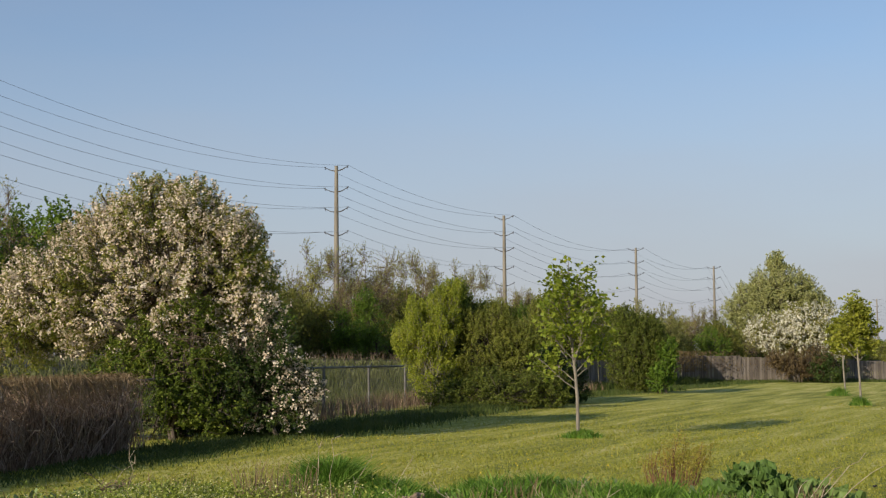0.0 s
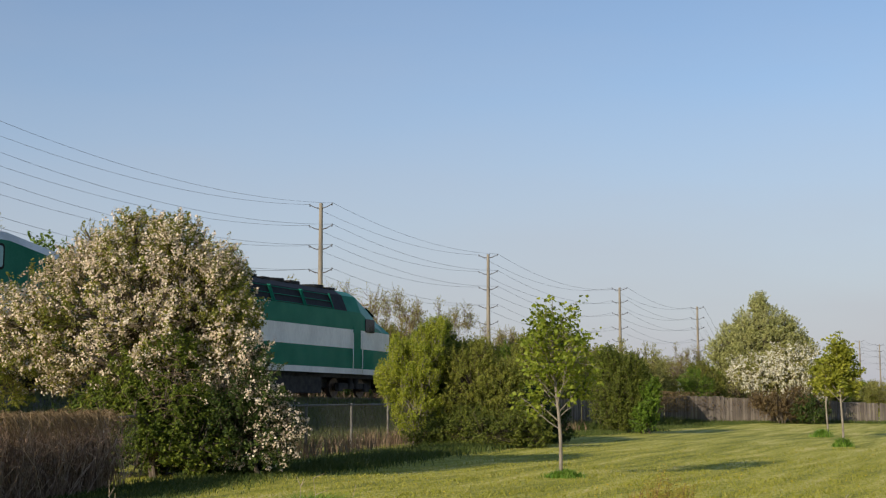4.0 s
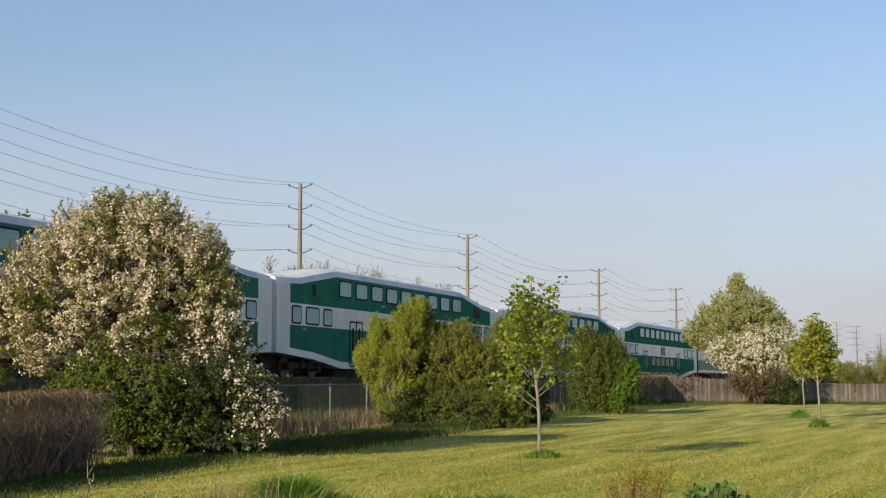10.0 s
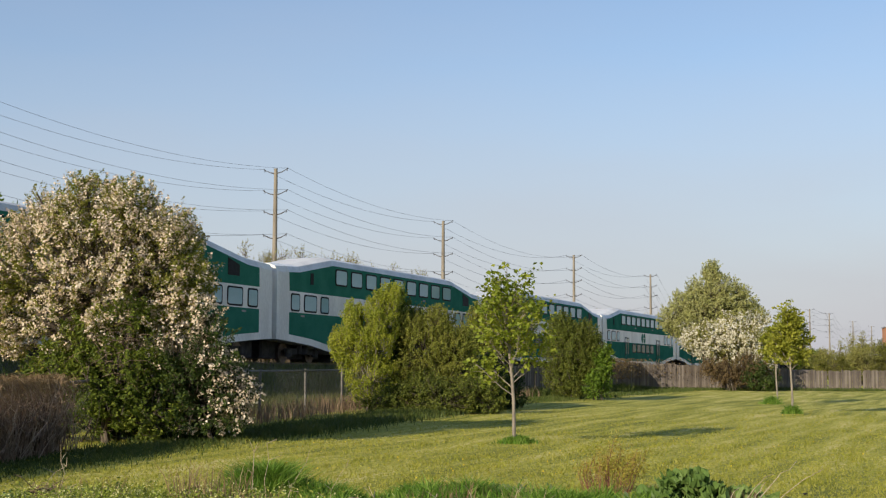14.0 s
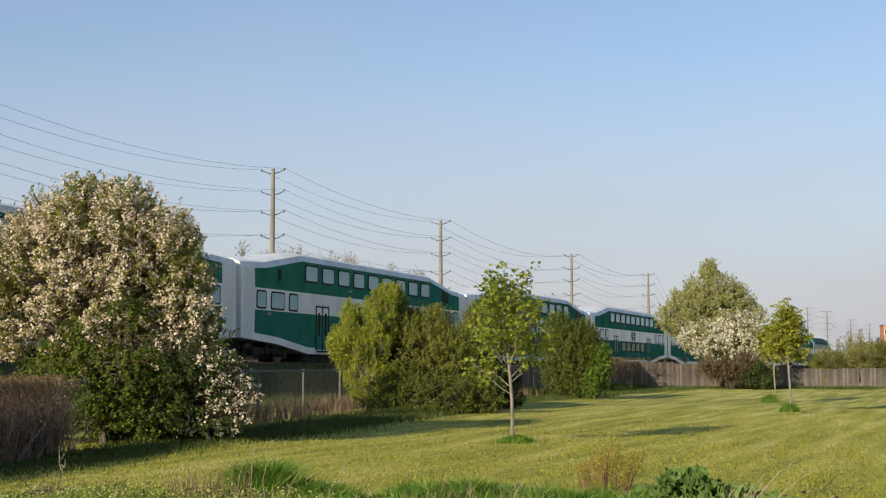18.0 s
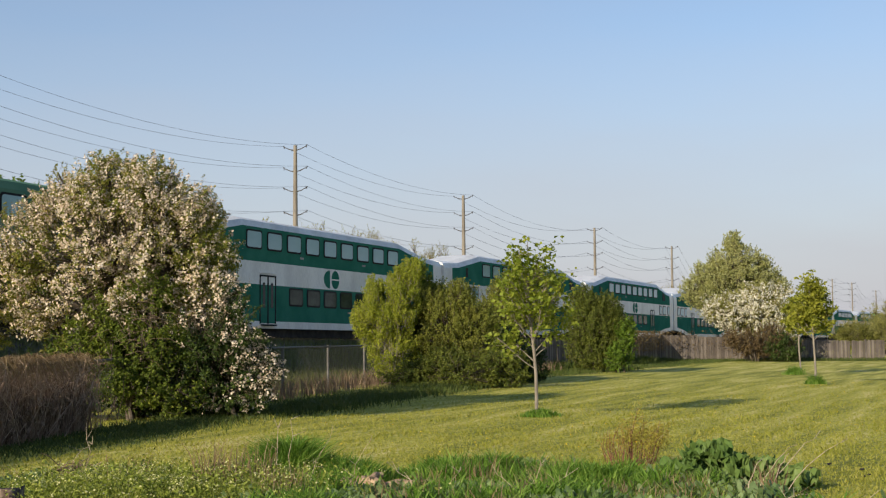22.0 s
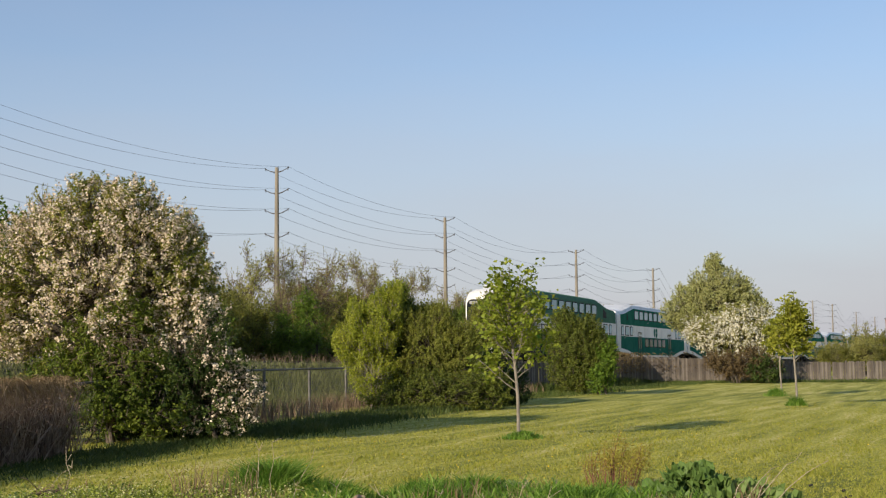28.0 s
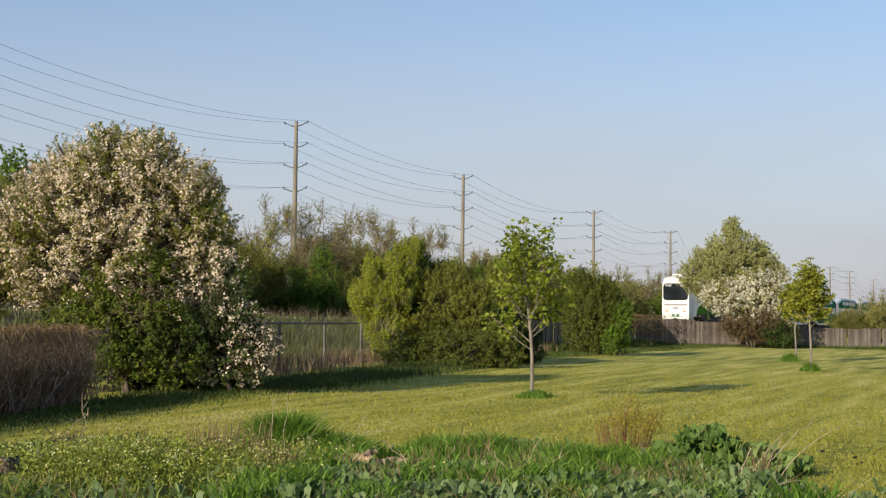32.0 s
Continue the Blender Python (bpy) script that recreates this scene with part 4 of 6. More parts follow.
def chain_fence():
    thing = root("chain_link_fence", pose(0, 0, 0), "grey chain-link fence on steel posts, overgrown with dry weeds", "fence")
    posts = along(FENCE, 5.0)
    for x, y, a, d in posts:
        part("post", Soup().tube([(x, y, -0.2), (x, y, chain_top(y)), (x, y, chain_top(y) + 0.02)], [0.045, 0.045, 0.02], 10), M_ZINC, thing)
        b = (x + math.cos(a) * d, y + math.sin(a) * d)
        part("top_rail", Soup().tube([(x, y, chain_top(y) - 0.04), (*b, chain_top(b[1]) - 0.04)], 0.03, 8), M_ZINC, thing)
    so = Soup()
    for x, y, a, d in posts:
        co, si, h = math.cos(a), math.sin(a), min(chain_top(y), chain_top(y + math.sin(a) * d)) - 0.09
        for u in np.arange(-h, d, 0.12):
            for sgn in (1, -1):
                lo, hi = max(0, u), min(d, u + h)
                if hi - lo < 0.05:
                    continue
                z0, z1 = (lo - u, hi - u) if sgn > 0 else (h - (lo - u), h - (hi - u))
                so.tube([(x + co * lo, y + si * lo, z0 + 0.05), (x + co * hi, y + si * hi, z1 + 0.05)], 0.0016, 3)
    tagged(part("chain_link", so, M_ZINC, thing), kind="stuff")


def wooden_fence():
    rng = np.random.default_rng(8)
    for x, y, a, d in along(WOODEN, 2.4):
        z = float(ground_z(x, y))
        s, n = sn(x, y)
        top = WOOD_TOP + 0.06 * math.sin(x * 0.7) + 0.26 * math.exp(-((x - 14) / 4) ** 2) - 0.018 * max(0, x - 16)
        thing = root("wooden_fence_panel", pose(x, y, 0, 0, 0, math.degrees(a)), "weathered grey board fence panel with streaks and gaps", "fence", "panels of the wooden fence")
        part("post", Soup().box((0, 0, top / 2), (0.10, 0.10, top + 0.14), bevel=0.012), M_WOOD, thing)
        for h in (0.35, top - 0.25):
            part("rail", Soup().box((d / 2, 0.045, h), (d - 0.1, 0.04, 0.09), bevel=0.008), M_WOOD, thing)
        so, u = Soup(), 0.06
        while u < d - 0.05:
            w = rng.uniform(0.12, 0.15)
            t = top + rng.normal(0, 0.02)
            if rng.random() > 0.03:
                so.box((u + w / 2, rng.normal(0, 0.008), t / 2 + 0.02), (w - 0.014, 0.022, t), bevel=0.006, turn=rng.normal(0, 0.03))
            u += w
        tagged(part("boarding", so, M_BOARD, thing), kind="stuff")


def dry_cover():
    """Dry vines over the near fence, dead stalks along it and climbers on the boards."""
    rng = np.random.default_rng(15)
    so = Soup()
    for _ in range(3600):
        u = rng.uniform(0, 0.95)
        k = np.array(FENCE[0]) * (1 - u * 2) + np.array(FENCE[1]) * u * 2 if u < 0.5 else np.array(FENCE[1]) * (2 - 2 * u) + np.array(FENCE[2]) * (2 * u - 1)
        n = 5
        p = np.zeros((n, 3))
        p[:, 0] = k[0] + rng.normal(0, 0.16) + 0.12 + np.cumsum(rng.normal(0, 0.09, n))
        p[:, 1] = k[1] + np.cumsum(rng.normal(0, 0.16, n))
        p[:, 2] = np.linspace(0.0, rng.uniform(0.75, 1.36), n) + rng.normal(0, 0.04, n)
        if rng.random() < 0.35:
            p[1:, 1] += np.linspace(0.2, 1.0, n - 1) * rng.normal(0, 0.5)
            p[1:, 2] = p[1:, 2] * 0.5 + rng.uniform(0.1, 0.8)
        if rng.random() < 0.5:
            p[-1, 2] -= 0.22
        so.tube(p, [0.009, 0.008, 0.007, 0.005, 0.003], 3)
    pts = np.array([(*(np.array(FENCE[1]) * (1 - w) + np.array(FENCE[2]) * w), rng.uniform(0.1, 1.22)) for w in rng.uniform(-1.0, 1.05, 9000)])
    pts[:, :2] += rng.normal(size=(9000, 2)) * 0.2
    leaf_faces(so, pts, 0.07, rng, 0.0, 0.4)
    fr = Soup()
    for _ in range(1500):
        u = rng.uniform(-0.9, 0.98)
        k = np.array(FENCE[1]) * (1 - u) + np.array(FENCE[2]) * u if u > 0 else np.array(FENCE[1]) * (1 + u) + np.array(FENCE[0]) * -u
        a = np.array([k[0] + rng.normal(0.05, 0.12), k[1] + rng.normal(0, 0.1), 1.30 + rng.normal(0, 0.04)])
        d = np.array([rng.uniform(0.05, 0.4), rng.normal(0, 0.25), 0.0])
        fr.tube([a, a + d * 0.5 + [0, 0, 0.06], a + d - [0, 0, rng.uniform(0.05, 0.4)]], [0.006, 0.005, 0.002], 3)
    tagged(part("vine_fringe", fr, M_STRAW), "straw-coloured stems hanging over the vine-covered fence top", "vines", kind="stuff")
    tagged(part("dry_vines", so, M_VINE), "mat of dry reddish-brown vines hanging over the fence", "vines", kind="stuff")
    st = Soup()
    w = rng.uniform(0, 1, 2300)
    base = np.where((w < 0.45)[:, None], np.array(FENCE[3]) * (1 - w / 0.45)[:, None] + np.array(FENCE[4]) * (w / 0.45)[:, None],
                    np.array(FENCE[4]) * ((1 - w) / 0.55)[:, None] + np.array(FENCE[5]) * ((w - 0.45) / 0.55)[:, None])
    base = np.concatenate([base + rng.normal(size=(2300, 2)) * 0.45 + [0.6, -0.3], np.zeros((2300, 1))], 1)
    blade_faces(st, base, 0.72, 0.35, 0.010, rng, segs=3)
    tagged(part("dead_stalks", st, M_DEAD), "dry tan weed stalks along the fence", "dry weeds", kind="stuff")
    behind = Soup()
    k = 2600
    s, n = rng.uniform(22, 75, k), rng.uniform(33.2, 36.5, k)
    x, y = flat(s, n)
    blade_faces(behind, np.stack([x, y, ground_z(x, y)], 1), 1.5, 0.3, 0.016, rng, segs=3)
    tagged(part("dead_reeds", behind, M_DEAD), "reddish dead reeds beyond the track", "dry weeds", kind="stuff")
    vg = Soup()
    k = 30000
    s, n = rng.uniform(8, 105, k), rng.uniform(22.6, 27.6, k)
    x, y = flat(s, n)
    blade_faces(vg, np.stack([x, y, ground_z(x, y)], 1), 0.75, 0.5, 0.014, rng, segs=2)
    k = 24000
    s, n = rng.uniform(14, 110, k), rng.uniform(26.9, 28.9, k)
    x, y = flat(s, n)
    z = np.array([rail(a, b, 0).z for a, b in zip(s, n)]) + np.interp(n, [26.6, 28.3, 28.9], [-1.4, -0.30, -0.17])
    blade_faces(vg, np.stack([x, y, z], 1), 0.34, 0.6, 0.014, rng, segs=2)
    tagged(part("verge_weeds", vg, M_VERGE), "tall olive weeds on the railway bank behind the fence", "weeds", kind="stuff")
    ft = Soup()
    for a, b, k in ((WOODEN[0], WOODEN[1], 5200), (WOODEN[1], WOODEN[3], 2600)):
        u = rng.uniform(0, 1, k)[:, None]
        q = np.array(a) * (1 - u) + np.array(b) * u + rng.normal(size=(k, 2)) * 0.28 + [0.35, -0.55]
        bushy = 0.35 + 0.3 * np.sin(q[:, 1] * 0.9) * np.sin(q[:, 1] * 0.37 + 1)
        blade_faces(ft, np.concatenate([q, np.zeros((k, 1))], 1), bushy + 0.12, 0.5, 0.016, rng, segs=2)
    tagged(part("fence_foot_weeds", ft, M_SHADED_EDGE), "dark uncut weeds along the foot of the board fence", "weeds", kind="stuff")
    cl = Soup()
    spots = along(WOODEN[:2], 0.4)[-26:] + along(WOODEN[1:3], 0.4)
    for x, y, a, d in spots:
        m = int(max(0, rng.normal(70 if x < 13.6 else 15, 50)))
        p = np.stack([x + 0.15 + rng.normal(0, 0.3, m), y - 0.22 + rng.normal(0, 0.16, m), 2.1 - rng.uniform(0, 1, m) ** 1.3 * 1.3], 1)
        leaf_faces(cl, p, 0.12, rng, 0.2, 0.5)
    tagged(part("fence_climber", cl, M_RUST), "rusty climber hanging on the wooden boards", "vines", kind="stuff")


chain_fence()
wooden_fence()
dry_cover()

# ---- the train ----
HALF = 1.49
PITCH = 25.91


def loft(soup, stations, rows, slot_of):
    """Skin over stations x; rows(x) gives the half section [(y, z), ...] from the sill to the roof's middle."""
    secs = []
    for x in stations:
        half = rows(x)
        secs.append([(x, -y, z) for y, z in half] + [(x, y, z) for y, z in reversed(half[:-1])])
    m = len(secs[0])
    k = (m + 1) // 2
    base = soup.n
    soup.v.append(np.array(secs).reshape(-1, 3))
    soup.n += len(stations) * m
    for i in range(len(stations) - 1):
        for j in range(m - 1):
            band = j if j < k - 1 else m - 2 - j
            soup.f.append((np.array([[base + i * m + j, base + (i + 1) * m + j, base + (i + 1) * m + j + 1, base + i * m + j + 1]]), slot_of(stations[i], stations[i + 1], band)))
        soup.f.append((np.array([[base + i * m, base + i * m + m - 1, base + (i + 1) * m + m - 1, base + (i + 1) * m]]), slot_of(0, 0, 0)))
    for i, flip in ((0, False), (len(stations) - 1, True)):
        ring = [base + i * m + j for j in range(m)]
        soup.f.append((np.array([ring if flip else ring[::-1]]), slot_of(99, 99, 1)))
    return soup


def coach_top(x):
    return float(np.interp(abs(x), [0, 7.45, 10.7, 12.6], [5.0, 5.0, 4.46, 4.36]))


def coach_sill(x):
    return float(np.interp(abs(x), [0, 6.9, 9.6, 12.6], [0.42, 0.42, 0.80, 1.02]))


def coach_rows(x):
    zt, zb = coach_top(x), coach_sill(x)
    return [(HALF, zb), (HALF, zb + 0.30), (HALF, 2.23), (HALF, 3.17), (HALF - 0.02, zt - 0.42), (HALF - 0.14, zt - 0.16), (HALF - 0.55, zt - 0.03), (0.0, zt)]


def rounded(w, h, r, k=4):
    out = []
    for cx, cz, a0 in ((w / 2 - r, h / 2 - r, 0), (-w / 2 + r, h / 2 - r, 90), (-w / 2 + r, -h / 2 + r, 180), (w / 2 - r, -h / 2 + r, 270)):
        out += [(cx + r * math.cos(radians(a0 + 90 * i / k)), cz + r * math.sin(radians(a0 + 90 * i / k))) for i in range(k + 1)]
    return out


def slab(soup, outline, x, y, z, side, depth, slot=0):
    """A thin raised plate of that outline on the coach's side wall."""
    m = len(outline)
    v = [(x + a, y, z + b) for a, b in outline] + [(x + a, y + side * depth, z + b) for a, b in outline]
    soup.add(v, [(i, (i + 1) % m, m + (i + 1) % m, m + i) for i in range(m)], slot)
    base = soup.n - 2 * m
    soup.f.append((np.array([tuple(base + m + i for i in (range(m) if side < 0 else range(m - 1, -1, -1)))]), slot))
    return soup


MESHES = {}


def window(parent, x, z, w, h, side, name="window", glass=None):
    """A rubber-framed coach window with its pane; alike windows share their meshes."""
    glass = glass or M_SKYGLASS
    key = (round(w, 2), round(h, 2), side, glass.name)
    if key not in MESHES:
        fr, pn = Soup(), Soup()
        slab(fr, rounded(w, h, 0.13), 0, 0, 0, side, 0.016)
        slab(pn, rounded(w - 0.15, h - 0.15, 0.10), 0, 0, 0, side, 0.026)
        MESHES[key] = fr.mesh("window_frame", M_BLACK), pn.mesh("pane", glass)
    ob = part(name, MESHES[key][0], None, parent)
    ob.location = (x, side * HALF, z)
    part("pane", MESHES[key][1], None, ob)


def bogie(parent, x):
    so = Soup()
    for y in (-1.02, 1.02):
        so.box((x, y, 0.52), (2.9, 0.16, 0.26), bevel=0.05)
        for dx in (-1.25, 1.25):
            so.box((x + dx, y * 1.06, 0.46), (0.42, 0.22, 0.36), bevel=0.05)
        for dx in (-0.3, 0.3):
            so.tube([(x + dx, y * 1.08, 0.4), (x + dx, y * 1.08, 0.86)], 0.13, 8)
    so.box((x, 0, 0.62), (0.6, 2.0, 0.3), bevel=0.05)
    b = part("bogie", so, M_UNDER, parent)
    for dx in (-1.25, 1.25):
        for y in (-0.75, 0.75):
            w = Soup().disc((x + dx, y, 0.44), (0, 1, 0), 0.44, 0.13, 20)
            w.disc((x + dx, y * 1.1, 0.44), (0, 1, 0), 0.16, 0.10, 10)
            part("wheel", w, M_STEEL, b)


def emblem(parent, x, z, side, mat, size=1.0):
    """The operator's mark, as plain rounded shapes."""
    so = Soup()
    half = [(math.cos(radians(a)), math.sin(radians(a))) for a in range(90, 271, 12)]
    dome = [(math.cos(radians(a)), math.sin(radians(a))) for a in range(0, 181, 12)]
    slab(so, [(-0.12 + a * 0.58 * size, b * 0.41 * size) for a, b in half], x, side * HALF, z, side, 0.008)
    slab(so, [(0.40 + a * 0.36 * size, 0.03 + b * 0.38 * size) for a, b in dome], x, side * HALF, z, side, 0.008)
    slab(so, [(0.40 + a * 0.36 * size, -0.03 - b * 0.38 * size) for a, b in reversed(dome)], x, side * HALF, z, side, 0.008)
    part("emblem", so, mat, parent, "plain dark green rounded mark")


def coach_door(parent, x, side, mat):
    """A double sliding door: thin header, dark middle seal, two leaves with narrow panes, and a step."""
    so = Soup()
    for dx, w in ((-0.62, 0.05), (0.0, 0.09), (0.62, 0.05)):
        slab(so, rounded(w, 1.98, 0.02), x + dx, side * HALF, 1.60, side, 0.030)
    slab(so, rounded(1.30, 0.07, 0.02), x, side * HALF, 2.60, side, 0.030)
    fr = part("door", so, M_BLACK, parent, "double-leaf sliding door with black seals")
    hd = Soup()
    slab(hd, rounded(1.42, 0.05, 0.02), x, side * HALF, 2.72, side, 0.040)
    part("rain_gutter", hd, M_WHITE, fr)
    for dx in (-0.31, 0.31):
        lf = Soup()
        slab(lf, rounded(0.52, 1.56, 0.03), x + dx, side * HALF, 1.42, side, 0.016)
        part("door_leaf", lf, mat, fr)
        up = Soup()
        slab(up, rounded(0.52, 0.34, 0.03), x + dx, side * HALF, 2.39, side, 0.016)
        part("door_header", up, M_WHITE, fr)
        pn = Soup()
        slab(pn, rounded(0.20, 1.05, 0.08), x + dx * 1.05, side * HALF, 1.80, side, 0.026)
        part("door_pane", pn, M_DARKGLASS, fr)
    step = Soup().box((x, side * (HALF + 0.07), 0.56), (1.1, 0.16, 0.06), bevel=0.02)
    part("step", step, M_BLACK, fr)


def coach(name, label, upper, lower, sill_mat, cab=False):
    thing = root(name, RAIL @ pose(0, GAUGE_N, 0), label, "train car", "cars of the train")
    xs = [-12.75, -11.65, -10.7, -9.6, -7.45, -6.9, -3, 0, 3, 6.9, 7.45, 9.6, 10.7, 11.65, 12.75]
    if cab:
        xs = [-11.7, -11.2, -10.7, -10.3, -9.9, -9.6, -9.2, -8.7, -8.2] + xs[4:]

    def rows(x):
        r = coach_rows(x)
        if cab and x < -7.45:
            zt = float(np.interp(x, [-11.7, -7.45], [4.80, 5.0]))
            r = r[:4] + [(HALF - 0.02, zt - 0.42), (HALF - 0.14, zt - 0.16), (HALF - 0.55, zt - 0.03), (0.0, zt)]
        if cab:
            r[1] = (HALF, max(1.18, r[0][1] + 0.12))
            # the colours sweep up towards the white nose
            r[2] = (HALF, max(r[1][1] + 0.02, float(np.interp(x, [-10.7, -10.3, -9.6, -8.7], [1.2, 1.62, 2.02, 2.23]))))
            r[3] = (HALF, min(r[4][1] - 0.02, float(np.interp(x, [-10.7, -10.3, -9.6, -8.7, -7.45], [4.55, 4.1, 3.6, 3.28, 3.17]))))
        return r

    def slot_of(a, b, band):
        if a == 99:
            return 1
        if cab and band in (4, 5) and b > -10.6:
            return 2
        if (not cab and abs(a) > 11.6 and abs(b) > 11.6 and band < 6) or (cab and b <= -10.6 and band < 6):
            return 1
        return (4, 3, 1, 2, 5, 5, 5)[band]

    so = loft(Soup(), xs, rows, slot_of)
    body = part("body", so, [M_UNDER, M_WHITE, upper, lower, sill_mat, M_ROOF], thing)
    for side in (-1, 1):
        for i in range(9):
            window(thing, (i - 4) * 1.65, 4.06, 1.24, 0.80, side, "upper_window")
        for i in range(5):
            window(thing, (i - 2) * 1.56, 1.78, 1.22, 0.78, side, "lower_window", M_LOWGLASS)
        for e in (-1, 1):
            if cab and e < 0:
                ends = ((-10.15, 0.5), (-9.5, 0.5))
            else:
                ends = ((e * 11.1, 0.84), (e * 9.68, 1.24), (e * 8.28, 0.84))
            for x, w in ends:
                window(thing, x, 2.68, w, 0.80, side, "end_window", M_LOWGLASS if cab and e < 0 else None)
            coach_door(thing, e * 5.5, side, lower)
            gr = Soup()
            vent = [(-0.45, -0.30), (0.45, -0.30), (0.45, 0.16), (-0.45, 0.40)] if e > 0 else [(-0.14, -0.26), (0.14, -0.26), (0.14, 0.26), (-0.14, 0.26)]
            slab(gr, vent, e * 9.55, side * (HALF - 0.01), 3.82, side, 0.020)
            part("vent_grille", gr, M_BLACK, thing)
        emblem(thing, 0.1, 2.70, side, upper)
        bars = Soup()
        for x, z in ((-2.6, 3.50), (3.4, 3.50), (1.9, 1.22), (-10.4, 2.10), (10.4, 2.10), (6.2, 1.1)):
            slab(bars, rounded(0.34, 0.09, 0.02), x, side * HALF, z, side, 0.006)
        part("lettering", bars, M_GREY, thing)
    for e in (-1, 1):
        if cab and e < 0:
            continue
        d = Soup().box((e * 12.84, 0, 2.35), (0.20, 1.1, 2.5), bevel=0.06)
        part("diaphragm", d, M_GREY, thing)
        st = Soup()
        for y in (-1.2, 1.2):
            st.tube([(e * 12.79, y, 1.1), (e * 12.82, y, 3.9)], 0.03, 6)
        part("end_handrail", st, M_WHITE, thing)
        cp = Soup().box((e * 12.8, 0, 0.85), (0.3, 0.3, 0.28), bevel=0.06)
        part("coupler", cp, M_UNDER, thing)
    for x in (-9.7, 9.7):
        bogie(thing, x)
    # dark boxes for underfloor gear, deepened to stand for the shadow below
    gear = Soup()
    gear.box((0, 0, 0.27), (13.6, 2.3, 0.42), bevel=0.08)
    for x in (-9.9, 9.9):
        gear.box((x, 0.1, 0.60), (5.4, 1.5, 0.8), bevel=0.08)
    part("underfloor_gear_shade", gear, M_UNDER, thing)
    return thing


def cab_end(thing):
    """The white driving end of the last car: a raked shell, a broad windscreen, lamps and a coupler."""
    def rows(x):
        k = (x + 11.7) / -1.3
        w = HALF - 0.20 * max(0, k) ** 2
        zt = float(np.interp(k, [0, 0.35, 0.75, 1.0], [4.80, 4.76, 4.60, 4.36]))
        zb = 0.62
        return [(w - 0.06, zb), (w, zb + 0.35), (w, 1.6), (w, 2.6), (w - 0.02, zt - 0.45), (w - 0.16, zt - 0.17), (w - 0.55, zt - 0.03), (0.0, zt)]
    so = loft(Soup(), [-13.0, -12.8, -12.5, -12.1, -11.7], rows, lambda a, b, c: 0)
    shell = part("cab_shell", so, [M_WHITE], thing, "smooth white driving-cab shell", shade=False)
    for side in (-1, 1):
        cw = Soup()
        slab(cw, rounded(0.42, 0.85, 0.12), -11.25, side * HALF, 3.35, side, 0.02)
        part("cab_window", cw, M_DARKGLASS, thing)
    hp = Soup().box((-10.6, 0, 4.92), (1.9, 1.5, 0.22), bevel=0.3)
    part("roof_unit", hp, M_ROOF, thing)

    def plate(name, w, h, z, y, mat, depth=0.03, r=0.15, parent=shell, xx=-13.0):
        o = rounded(w, h, r)
        m = len(o)
        s = Soup()
        v = [(xx + 0.02, y + a, z + b) for a, b in o] + [(xx - depth, y + a * 0.98, z + b * 0.98) for a, b in o]
        s.add(v, [(i, (i + 1) % m, m + (i + 1) % m, m + i) for i in range(m)])
        s.f.append((np.array([tuple(s.n - m + i for i in range(m - 1, -1, -1))]), 0))
        return part(name, s, mat, parent)
    ws = plate("windscreen", 2.42, 1.62, 3.26, 0, M_DARKGLASS, r=0.34)
    for y in (-0.7, 0.7):
        plate("destination_sign", 0.62, 0.20, 3.86, y, M_GREY, 0.045, 0.03, ws)
    plate("wiper", 0.9, 0.04, 2.48, 0.3, M_BLACK, 0.06, 0.015, ws)
    plate("front_panel", 2.2, 0.16, 2.03, 0, M_GREY, 0.02, 0.06)
    for y in (-0.82, 0.82):
        plate("headlamp", 0.36, 0.20, 1.62, y, M_LAMP, 0.05, 0.09)
        plate("tail_lamp", 0.30, 0.07, 1.42, y, M_RED, 0.04, 0.03)
    plate("number_bar", 0.50, 0.20, 1.72, 0, M_GREY, 0.015, 0.03)
    plate("emblem", 0.34, 0.34, 1.02, -0.22, M_OLDGREEN, 0.015, 0.15)
    plate("emblem", 0.34, 0.34, 1.02, 0.22, M_OLDGREEN, 0.015, 0.15)
    cp = Soup().box((-13.2, 0, 0.62), (0.5, 0.3, 0.3), bevel=0.06)
    cp.box((-12.9, 0, 0.55), (0.5, 2.2, 0.25), bevel=0.08)
    part("coupler", cp, M_UNDER, thing)


M_RED = surface("red_lens", (0.30, 0.02, 0.015), (0.42, 0.03, 0.02), 3, 0.2, bump=0.0)


